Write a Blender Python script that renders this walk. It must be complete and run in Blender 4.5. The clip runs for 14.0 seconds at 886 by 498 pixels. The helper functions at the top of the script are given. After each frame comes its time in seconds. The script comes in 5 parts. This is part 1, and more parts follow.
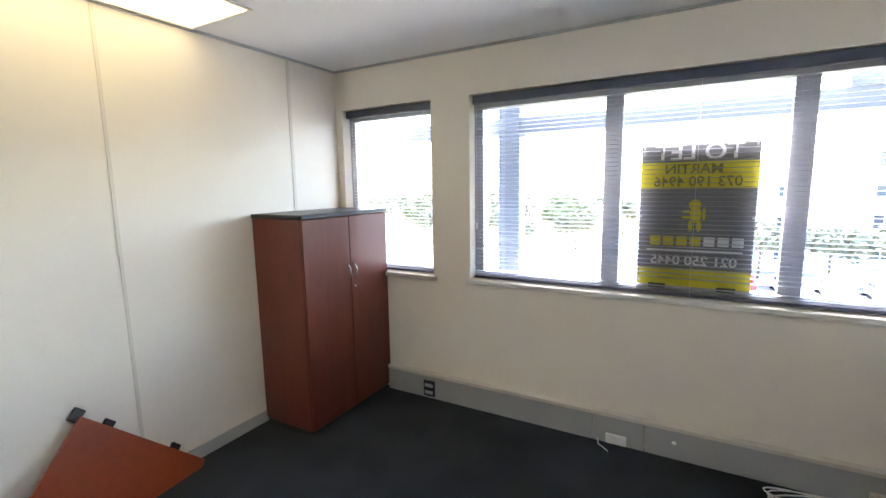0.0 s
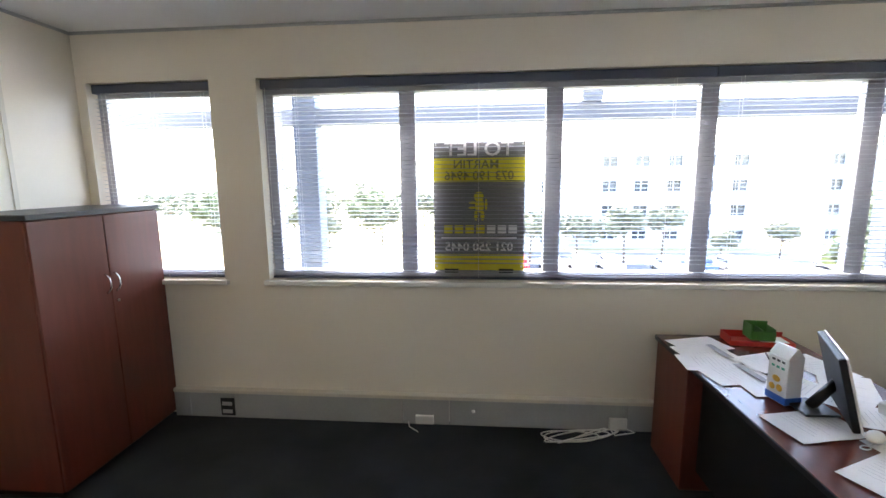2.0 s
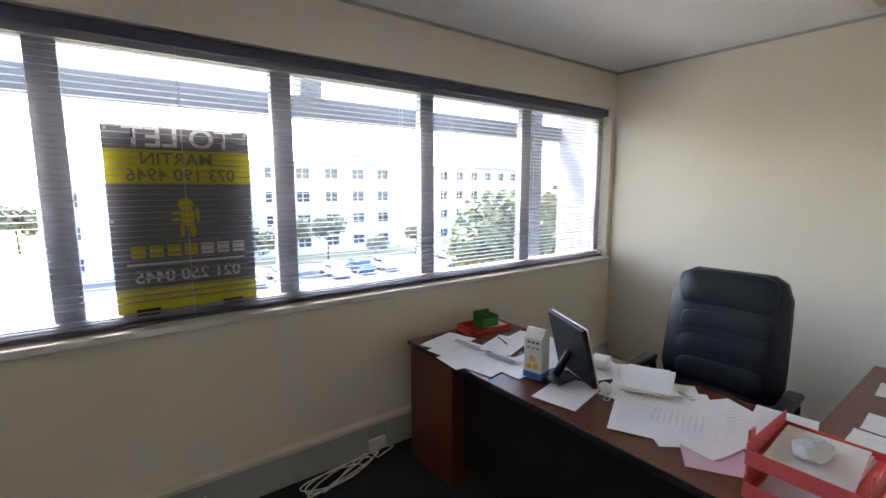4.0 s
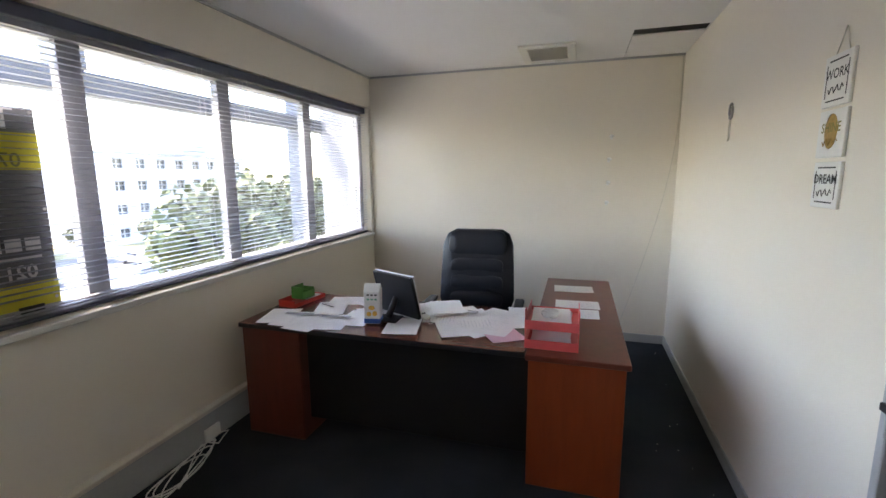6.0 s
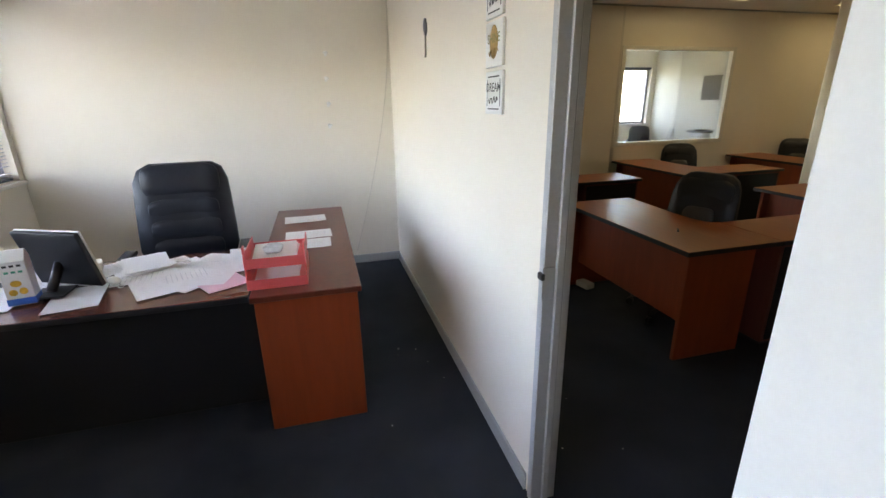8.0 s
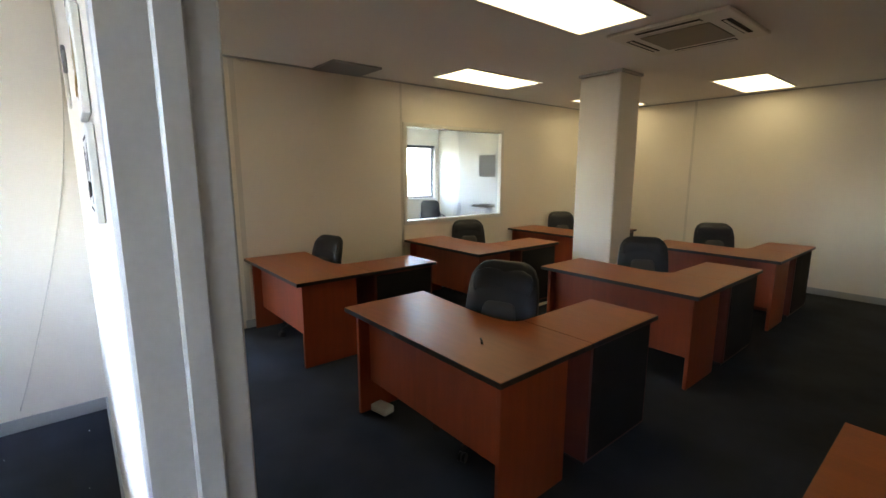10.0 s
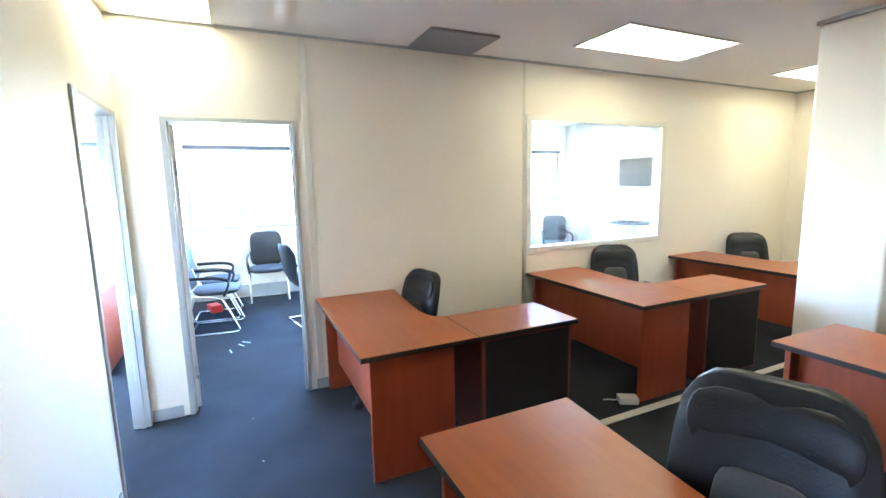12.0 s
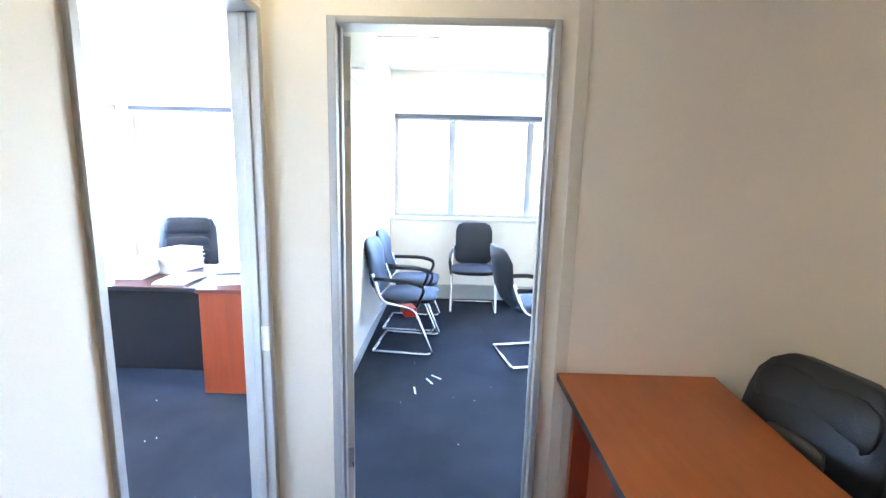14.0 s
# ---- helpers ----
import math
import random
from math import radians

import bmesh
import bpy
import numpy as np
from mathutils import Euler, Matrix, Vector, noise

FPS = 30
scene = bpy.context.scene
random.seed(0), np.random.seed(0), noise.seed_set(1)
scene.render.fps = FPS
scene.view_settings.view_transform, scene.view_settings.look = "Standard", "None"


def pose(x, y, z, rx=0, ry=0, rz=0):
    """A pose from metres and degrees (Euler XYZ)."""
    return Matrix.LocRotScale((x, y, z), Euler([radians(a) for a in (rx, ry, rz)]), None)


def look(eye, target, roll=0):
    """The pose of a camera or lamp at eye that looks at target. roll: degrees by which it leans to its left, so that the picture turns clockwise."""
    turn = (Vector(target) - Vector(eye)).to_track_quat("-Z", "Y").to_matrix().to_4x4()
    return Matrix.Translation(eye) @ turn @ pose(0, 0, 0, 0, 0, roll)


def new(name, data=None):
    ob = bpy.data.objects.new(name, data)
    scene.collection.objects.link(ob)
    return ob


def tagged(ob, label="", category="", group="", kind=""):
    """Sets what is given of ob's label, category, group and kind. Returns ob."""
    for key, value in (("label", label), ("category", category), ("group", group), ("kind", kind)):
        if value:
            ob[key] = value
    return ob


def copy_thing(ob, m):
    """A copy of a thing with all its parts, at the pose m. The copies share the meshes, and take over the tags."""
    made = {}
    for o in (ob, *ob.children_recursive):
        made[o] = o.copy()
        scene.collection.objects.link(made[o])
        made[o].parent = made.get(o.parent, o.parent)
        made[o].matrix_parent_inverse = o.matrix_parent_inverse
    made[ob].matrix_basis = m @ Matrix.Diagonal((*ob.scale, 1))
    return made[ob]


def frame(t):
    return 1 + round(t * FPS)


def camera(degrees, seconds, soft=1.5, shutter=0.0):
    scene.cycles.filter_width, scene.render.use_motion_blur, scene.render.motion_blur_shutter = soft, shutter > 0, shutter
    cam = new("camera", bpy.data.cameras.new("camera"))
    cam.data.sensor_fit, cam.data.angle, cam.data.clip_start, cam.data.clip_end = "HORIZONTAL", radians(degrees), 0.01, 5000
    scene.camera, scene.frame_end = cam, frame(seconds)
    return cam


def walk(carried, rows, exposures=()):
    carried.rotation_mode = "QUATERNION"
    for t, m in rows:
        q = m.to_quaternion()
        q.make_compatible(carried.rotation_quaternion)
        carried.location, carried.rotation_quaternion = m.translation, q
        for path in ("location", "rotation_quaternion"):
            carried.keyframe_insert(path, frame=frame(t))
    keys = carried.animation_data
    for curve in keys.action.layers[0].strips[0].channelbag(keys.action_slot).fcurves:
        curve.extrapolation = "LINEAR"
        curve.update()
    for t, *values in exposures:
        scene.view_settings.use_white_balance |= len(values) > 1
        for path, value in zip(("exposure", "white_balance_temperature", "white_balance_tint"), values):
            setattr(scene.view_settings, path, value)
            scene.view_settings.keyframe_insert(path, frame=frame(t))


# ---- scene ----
cam = camera(89.7, 14.0)
PATH = [
    (0, (0.326, 0.558, 1.755), (-0.645, 2.284, 1.472), -1.0),
    (0.5, (0.273, 0.517, 1.763), (-0.464, 2.353, 1.468), -1.1),
    (1, (0.279, 0.513, 1.748), (-0.301, 2.404, 1.45), -1.3),
    (1.5, (0.288, 0.541, 1.752), (-0.088, 2.481, 1.441), -1.0),
    (2, (0.346, 0.62, 1.734), (0.179, 2.588, 1.422), -0.6),
    (2.5, (0.364, 0.726, 1.752), (0.479, 2.697, 1.43), -0.1),
    (3, (0.354, 0.887, 1.732), (0.778, 2.817, 1.423), -0.0),
    (3.5, (0.22, 1.082, 1.721), (1.065, 2.871, 1.431), -1.0),
    (4, (0.029, 1.145, 1.691), (1.215, 2.732, 1.419), -0.0),
    (4.2, (-0.044, 1.154, 1.692), (1.262, 2.644, 1.422), 0.2),
    (6.3, (-0.89, 1.363, 1.662), (1.012, 1.846, 1.277), -0.7),
    (6.5, (-0.926, 1.345, 1.649), (0.973, 1.787, 1.206), -1.0),
    (7, (-0.929, 1.323, 1.608), (0.963, 1.563, 1.007), -1.1),
    (7.5, (-0.775, 1.257, 1.579), (1.114, 1.207, 0.925), -1.3),
    (8, (-0.626, 1.2, 1.6), (1.208, 0.711, 0.969), -1.0),
    (8.5, (-0.46, 1.094, 1.614), (1.283, 0.227, 1.156), -0.7),
    (9, (-0.255, 0.934, 1.633), (1.344, -0.2, 1.236), -0.2),
    (9.2, (-0.171, 0.869, 1.63), (1.353, -0.371, 1.255), -0.2),
    (11.3, (0.821, -0.033, 1.642), (2.364, -1.271, 1.354), -0.2),
    (11.5, (0.972, -0.089, 1.65), (2.59, -1.228, 1.362), -0.4),
    (12, (1.377, -0.257, 1.628), (3.173, -1.087, 1.341), -1.2),
    (12.5, (1.835, -0.361, 1.604), (3.722, -0.96, 1.316), -0.6),
    (13, (2.303, -0.369, 1.586), (4.211, -0.895, 1.296), 0.0),
    (13.5, (2.77, -0.366, 1.554), (4.725, -0.65, 1.246), 0.3),
    (14, (3.192, -0.304, 1.553), (5.164, -0.288, 1.22), 1.4),
]
EXPOSURES = [(0, 5.3, 7000, 15), (1.5, 5.05, 7200, 15), (3, 4.45, 7400, 16), (4, 4.25, 7450, 16), (6.5, 4.4, 7450, 18), (7, 4.6, 7450, 18), (8, 4.85, 7350, 18), (9.2, 4.8, 7200, 19), (11.3, 7.3, 5100, 13), (12.5, 7.22, 5150, 15), (14, 6.7, 5400, 20)]
walk(cam, [(t, look(eye, target, roll)) for t, eye, target, roll in PATH], EXPOSURES)

# ---- world and sun ----
world = bpy.data.worlds.new("sky")
scene.world = world
world.use_nodes = True
wn = world.node_tree.nodes
sky = wn.new("ShaderNodeTexSky")
sky.sky_type, sky.sun_disc = "NISHITA", False
sky.sun_elevation, sky.sun_rotation = radians(58), radians(345)
sky.dust_density, sky.air_density = 1.0, 1.0
wn["Background"].inputs["Strength"].default_value = 0.15
world.node_tree.links.new(sky.outputs[0], wn["Background"].inputs["Color"])
sun = new("sun", bpy.data.lights.new("sun", "SUN"))
sun.data.energy, sun.data.angle, sun.data.color = 2.1, radians(10), (1.0, 0.96, 0.90)
sun.matrix_world = look((0, 0, 40), (-40 / math.tan(radians(58)) * math.sin(radians(345)), -40 / math.tan(radians(58)) * math.cos(radians(345)), 0))
PANEL_LIGHT = 0.087

# ---- materials ----
def material(name, col, rough=0.6, metal=0.0, vary=0.12, scale=6.0, fine=90.0, bump=0.08, stretch=(1, 1, 1), col2=None, spec=0.5, each=0.0):
    """Colour varied at two scales, with a fine relief; each: how far single pieces differ."""
    m = bpy.data.materials.new(name)
    m.use_nodes = True
    t = m.node_tree
    n, l = t.nodes, t.links
    b = n["Principled BSDF"]
    b.inputs["Metallic"].default_value = metal
    b.inputs["Specular IOR Level"].default_value = spec
    tc = n.new("ShaderNodeTexCoord")
    mp = n.new("ShaderNodeMapping")
    mp.inputs["Scale"].default_value = stretch
    l.new(tc.outputs["Object"], mp.inputs["Vector"])
    big, small = n.new("ShaderNodeTexNoise"), n.new("ShaderNodeTexNoise")
    for q, sc, det in ((big, scale, 4), (small, fine, 3)):
        q.inputs["Scale"].default_value, q.inputs["Detail"].default_value = sc, det
        l.new(mp.outputs[0], q.inputs["Vector"])
    mix = n.new("ShaderNodeMix")
    mix.data_type = "RGBA"
    mix.inputs["A"].default_value = (*[c * (1 - vary) for c in col], 1)
    mix.inputs["B"].default_value = (*(col2 or [min(1, c * (1 + vary)) for c in col]), 1)
    add = n.new("ShaderNodeMath")
    add.operation = "MULTIPLY_ADD"
    l.new(small.outputs["Fac"], add.inputs[0])
    add.inputs[1].default_value = 0.45
    mul = n.new("ShaderNodeMath")
    mul.operation = "MULTIPLY"
    mul.inputs[1].default_value = 0.55
    l.new(big.outputs["Fac"], mul.inputs[0])
    l.new(mul.outputs[0], add.inputs[2])
    ramp = n.new("ShaderNodeMapRange")
    ramp.inputs["From Min"].default_value, ramp.inputs["From Max"].default_value = 0.3, 0.7
    l.new(add.outputs[0], ramp.inputs["Value"])
    l.new(ramp.outputs[0], mix.inputs["Factor"])
    out = mix.outputs["Result"]
    if each:
        info = n.new("ShaderNodeObjectInfo")
        hsv = n.new("ShaderNodeHueSaturation")
        mr = n.new("ShaderNodeMapRange")
        mr.inputs["To Min"].default_value, mr.inputs["To Max"].default_value = 1 - each, 1 + each
        l.new(info.outputs["Random"], mr.inputs["Value"])
        l.new(mr.outputs[0], hsv.inputs["Value"])
        l.new(out, hsv.inputs["Color"])
        out = hsv.outputs[0]
    l.new(out, b.inputs["Base Color"])
    rr = n.new("ShaderNodeMapRange")
    rr.inputs["To Min"].default_value, rr.inputs["To Max"].default_value = max(0.02, rough - 0.08), min(1, rough + 0.08)
    l.new(big.outputs["Fac"], rr.inputs["Value"])
    l.new(rr.outputs[0], b.inputs["Roughness"])
    if bump:
        bp = n.new("ShaderNodeBump")
        bp.inputs["Strength"].default_value, bp.inputs["Distance"].default_value = bump, 0.004
        l.new(small.outputs["Fac"], bp.inputs["Height"])
        l.new(bp.outputs[0], b.inputs["Normal"])
    return m


def glow(name, col, strength):
    m = bpy.data.materials.new(name)
    m.use_nodes = True
    b = m.node_tree.nodes["Principled BSDF"]
    b.inputs["Base Color"].default_value = (0.8, 0.8, 0.78, 1)
    b.inputs["Emission Color"].default_value = (*col, 1)
    b.inputs["Emission Strength"].default_value = strength
    return m


def clear_glass(name, tint=(0.96, 0.98, 0.98), gloss=0.6):
    m = bpy.data.materials.new(name)
    m.use_nodes = True
    n, l = m.node_tree.nodes, m.node_tree.links
    tr, gl, mx, fr, mu = (n.new("ShaderNode" + k) for k in ("BsdfTransparent", "BsdfGlossy", "MixShader", "Fresnel", "Math"))
    tr.inputs["Color"].default_value = (*tint, 1)
    gl.inputs["Roughness"].default_value = 0.02
    mu.operation = "MULTIPLY"
    mu.inputs[1].default_value = gloss
    l.new(fr.outputs[0], mu.inputs[0])
    l.new(mu.outputs[0], mx.inputs["Fac"])
    l.new(tr.outputs[0], mx.inputs[1])
    l.new(gl.outputs[0], mx.inputs[2])
    l.new(mx.outputs[0], n["Material Output"].inputs["Surface"])
    return m


WALL = material("cream_wall_paint", (0.80, 0.745, 0.65), 0.58, vary=0.035, scale=1.3, fine=220, bump=0.05)
CEIL = material("ceiling_board", (0.80, 0.79, 0.77), 0.8, vary=0.03, scale=1.0, fine=160, bump=0.06)
CARPET = material("dark_blue_carpet", (0.021, 0.025, 0.033), 0.95, vary=0.38, scale=2.2, fine=420, bump=0.55, spec=0.15, col2=(0.042, 0.050, 0.066))
GREY = material("grey_skirting", (0.40, 0.41, 0.41), 0.5, vary=0.07, scale=3, bump=0.03)
TRIM = material("cream_trim", (0.66, 0.62, 0.54), 0.5, vary=0.05, scale=3, bump=0.03)
FRAME_GREY = material("grey_aluminium_frame", (0.46, 0.47, 0.48), 0.42, metal=0.25, vary=0.06, scale=5, bump=0.02)
WIN_FRAME = material("dark_grey_window_frame", (0.34, 0.345, 0.375), 0.45, vary=0.1, scale=4, bump=0.03)
SILL = material("white_painted_sill", (0.72, 0.71, 0.68), 0.5, vary=0.05, scale=5, bump=0.04)
SLAT = material("blue_grey_aluminium_slat", (0.37, 0.39, 0.44), 0.45, metal=0.1, vary=0.06, scale=3, bump=0.02, each=0.10)
BLIND_RAIL = material("navy_blind_rail", (0.07, 0.085, 0.13), 0.45, vary=0.08, scale=5, bump=0.02)
CHERRY = material("cherry_veneer", (0.27, 0.050, 0.014), 0.38, vary=0.22, scale=3.0, fine=26, bump=0.03, stretch=(1, 1, 0.12), each=0.05)
CHERRY_DARK = material("dark_cherry_veneer", (0.135, 0.030, 0.018), 0.34, vary=0.25, scale=3.0, fine=26, bump=0.03, stretch=(1, 1, 0.12))
CHERRY_TOP = material("cherry_desk_top", (0.295, 0.076, 0.016), 0.36, vary=0.2, scale=2.6, fine=30, bump=0.025, stretch=(0.14, 1, 1), each=0.05)
MAHOG_TOP = material("mahogany_desk_top", (0.125, 0.034, 0.020), 0.24, vary=0.2, scale=2.6, fine=30, bump=0.025, stretch=(1, 0.14, 1))
BLACK_EDGE = material("black_edging", (0.012, 0.012, 0.015), 0.4, vary=0.2, bump=0.03)
BLACK_PANEL = material("black_board", (0.010, 0.010, 0.013), 0.55, vary=0.2, scale=4, bump=0.05, spec=0.3)
LEATHER = material("black_leather", (0.009, 0.012, 0.020), 0.45, vary=0.25, scale=7, fine=160, bump=0.22, spec=0.4)
LEATHER_GREY = material("worn_grey_leather", (0.055, 0.055, 0.057), 0.38, vary=0.2, scale=7, fine=160, bump=0.2)
FABRIC = material("black_chair_fabric", (0.016, 0.019, 0.027), 0.7, vary=0.2, scale=7, fine=240, bump=0.3)
PLASTIC = material("black_plastic", (0.02, 0.02, 0.022), 0.42, vary=0.15, bump=0.03)
CHROME = material("chrome_tube", (0.72, 0.73, 0.75), 0.16, metal=1.0, vary=0.04, bump=0.0)
STEEL = material("brushed_steel", (0.55, 0.55, 0.54), 0.3, metal=1.0, vary=0.06, bump=0.02)
PAPER = material("white_paper", (0.85, 0.85, 0.85), 0.7, vary=0.03, scale=8, bump=0.03, each=0.03)
PINK_PAPER = material("pink_paper", (0.72, 0.50, 0.56), 0.7, vary=0.04, bump=0.03)
FAINT_INK = material("faint_print", (0.50, 0.51, 0.54), 0.7, vary=0.1, scale=30, bump=0)
PAPER_INK = material("grey_print", (0.35, 0.36, 0.40), 0.7, vary=0.15, scale=30, bump=0)
PINK = material("coral_pink_plastic", (0.74, 0.125, 0.13), 0.32, vary=0.06, scale=5, bump=0.02)
RED = material("red_plastic", (0.52, 0.035, 0.022), 0.36, vary=0.1, bump=0.02)
GREEN = material("green_plastic", (0.05, 0.20, 0.035), 0.34, vary=0.12, bump=0.02)
WHITE_PLASTIC = material("white_plastic", (0.78, 0.78, 0.76), 0.35, vary=0.03, bump=0.02)
IVORY = material("ivory_paint", (0.72, 0.70, 0.64), 0.45, vary=0.04, scale=2, bump=0.03)
DOOR_WHITE = material("white_door_paint", (0.78, 0.78, 0.77), 0.42, vary=0.025, scale=2, bump=0.03)
# Shade inside vents, slots and the ceiling gap, put into the colour.
DARK = material("painted_void_shade", (0.02, 0.018, 0.016), 0.9, vary=0.2, bump=0.05)
GRILLE = material("grey_grille_metal", (0.30, 0.30, 0.31), 0.5, metal=0.3, vary=0.08, bump=0.02)
CASSETTE_GREY = material("beige_filter_mesh", (0.28, 0.25, 0.19), 0.7, vary=0.1, fine=200, bump=0.2)
SIGN_GREY = material("grey_sign_board", (0.17, 0.17, 0.18), 0.5, vary=0.06, scale=4, bump=0.02)
SIGN_YELLOW = material("yellow_sign_print", (0.62, 0.55, 0.03), 0.5, vary=0.05, scale=4, bump=0.02)
SIGN_WHITE = material("white_sign_print", (0.74, 0.74, 0.74), 0.5, vary=0.04, bump=0.0)
SIGN_DARK = material("dark_sign_print", (0.20, 0.185, 0.05), 0.5, vary=0.04, bump=0.0)
GOLD = material("gold_foil_print", (0.42, 0.26, 0.07), 0.35, metal=0.4, vary=0.25, scale=40, bump=0.05)
INK = material("black_print", (0.02, 0.02, 0.022), 0.6, vary=0.1, bump=0)
BLUE = material("blue_print", (0.03, 0.14, 0.50), 0.4, vary=0.1, bump=0)
ORANGE = material("yellow_orange_print", (0.75, 0.45, 0.06), 0.4, vary=0.2, scale=60, bump=0)
TEAL = material("teal_green_print", (0.04, 0.35, 0.22), 0.4, vary=0.2, scale=60, bump=0)
SCREEN = material("dark_screen", (0.008, 0.010, 0.014), 0.35, vary=0.1, bump=0, spec=0.25)
GLASS = clear_glass("window_glass")
# Glass greyed slightly to hold down the bright view outside.
DIMMED_GLASS = clear_glass("dimmed_view_glass", (0.86, 0.88, 0.90), 0.4)
FROST = material("crinkled_plastic_film", (0.70, 0.71, 0.73), 0.2, vary=0.1, scale=30, bump=0.3)
PANEL = glow("lit_diffuser", (1.0, 0.845, 0.45), PANEL_LIGHT)
GRASS = material("dry_grass", (0.20, 0.19, 0.085), 0.95, vary=0.35, scale=0.25, fine=6, bump=0.3, col2=(0.36, 0.32, 0.17))
ASPHALT = material("pale_asphalt", (0.13, 0.13, 0.135), 0.9, vary=0.2, scale=0.3, fine=14, bump=0.2)
PLASTER = material("white_plaster", (0.52, 0.52, 0.52), 0.8, vary=0.07, scale=0.35, fine=12, bump=0.1)
PLASTER_GREY = material("grey_plaster", (0.36, 0.37, 0.40), 0.8, vary=0.08, scale=0.35, fine=12, bump=0.1)
ROOF = material("grey_roof_sheet", (0.25, 0.26, 0.28), 0.6, vary=0.1, scale=0.5, bump=0.1)
FAR_GLASS = material("dark_far_window", (0.045, 0.055, 0.07), 0.15, vary=0.3, scale=0.7, bump=0, each=0.3)
BLUE_STEEL = material("blue_grey_steel", (0.10, 0.125, 0.175), 0.55, vary=0.1, scale=2, bump=0.04)
FIN = material("pale_blue_facade", (0.34, 0.36, 0.42), 0.7, vary=0.05, scale=2, bump=0.05)
LEAF = material("green_leaves", (0.10, 0.125, 0.045), 0.7, vary=0.4, scale=1.2, fine=8, bump=0.1, col2=(0.15, 0.17, 0.08))
LEAF_PALE = material("olive_leaves", (0.11, 0.12, 0.07), 0.75, vary=0.4, scale=1.2, fine=8, bump=0.1, col2=(0.16, 0.165, 0.10))
BARK = material("brown_bark", (0.12, 0.085, 0.06), 0.9, vary=0.3, scale=4, bump=0.3)
HILL = material("hazy_hill_scrub", (0.16, 0.165, 0.11), 0.95, vary=0.4, scale=0.05, fine=0.9, bump=0.2, col2=(0.28, 0.26, 0.18))
RUBBER = material("black_tyre", (0.02, 0.02, 0.02), 0.8, bump=0.1)
CAR_PAINTS = [material("car_paint_" + k, c, 0.25, metal=0.2, vary=0.03, bump=0) for k, c in
              (("white", (0.7, 0.7, 0.7)), ("silver", (0.42, 0.43, 0.45)), ("red", (0.35, 0.03, 0.03)), ("blue", (0.05, 0.09, 0.2)))]


# ---- mesh helpers ----
def box(bm, x0, x1, y0, y1, z0, z1, bev=0.0, seg=1, turn=None):
    """A box between the given bounds, with bevelled edges; turn: a matrix laid on it."""
    m = Matrix.LocRotScale(((x0 + x1) / 2, (y0 + y1) / 2, (z0 + z1) / 2), None, (abs(x1 - x0), abs(y1 - y0), abs(z1 - z0)))
    if not bev:
        vs = bmesh.ops.create_cube(bm, size=1, matrix=(turn @ m) if turn else m)["verts"]
        return vs
    t = bmesh.new()
    bmesh.ops.create_cube(t, size=1, matrix=m)
    bmesh.ops.bevel(t, geom=list(t.edges), offset=bev, segments=seg, profile=0.5, affect="EDGES")
    if turn:
        t.transform(turn)
    return absorb(bm, t)


def absorb(bm, t):
    made = {v: bm.verts.new(v.co) for v in t.verts}
    for fa in t.faces:
        nf = bm.faces.new([made[v] for v in fa.verts])
        nf.smooth = fa.smooth
    t.free()
    return list(made.values())


def rod(bm, p, q, r0, r1=None, seg=10, caps=True):
    p, q = Vector(p), Vector(q)
    d = q - p
    m = Matrix.Translation((p + q) / 2) @ d.to_track_quat("Z", "Y").to_matrix().to_4x4()
    t = bmesh.new()
    bmesh.ops.create_cone(t, cap_ends=caps, segments=seg, radius1=r0, radius2=r0 if r1 is None else r1, depth=d.length, matrix=m)
    for fa in t.faces:
        fa.smooth = len(fa.verts) == 4
    absorb(bm, t)


def tube(bm, pts, r, seg=7, closed=False, rz=None):
    """A round or flat-oval tube swept along points."""
    pts = [Vector(p) for p in pts]
    n = len(pts)
    rings = []
    for i, p in enumerate(pts):
        a = pts[(i - 1) % n] if closed or i else pts[0]
        b = pts[(i + 1) % n] if closed or i < n - 1 else pts[-1]
        d = (b - a).normalized()
        up = Vector((0, 0, 1)) if abs(d.z) < 0.9 else Vector((1, 0, 0))
        s = d.cross(up).normalized()
        u = s.cross(d)
        rings.append([bm.verts.new(p + s * r * math.cos(k * math.tau / seg) + u * (rz or r) * math.sin(k * math.tau / seg)) for k in range(seg)])
    for i in range(n if closed else n - 1):
        a, b = rings[i], rings[(i + 1) % n]
        for k in range(seg):
            bm.faces.new((a[k], a[(k + 1) % seg], b[(k + 1) % seg], b[k])).smooth = True
    if not closed:
        bm.faces.new(rings[0][::-1])
        bm.faces.new(rings[-1])


def rounded(pts, r=0.05, k=5):
    """Points along a path with its corners rounded."""
    pts = [Vector(p) for p in pts]
    out = [pts[0]]
    for a, b, c in zip(pts, pts[1:], pts[2:]):
        u, v = (a - b), (c - b)
        q = min(r, u.length * 0.49, v.length * 0.49)
        p0, p1 = b + u.normalized() * q, b + v.normalized() * q
        out += [p0.lerp(b, s).lerp(b.lerp(p1, s), s) for s in [i / k for i in range(k + 1)]]
    return out + [pts[-1]]


def slab(bm, pts, z0, z1):
    """A flat outline given a thickness."""
    lo = [bm.verts.new((x, y, z0)) for x, y in pts]
    hi = [bm.verts.new((x, y, z1)) for x, y in pts]
    bm.faces.new(hi)
    bm.faces.new(lo[::-1])
    for i in range(len(pts)):
        j = (i + 1) % len(pts)
        bm.faces.new((lo[i], lo[j], hi[j], hi[i]))


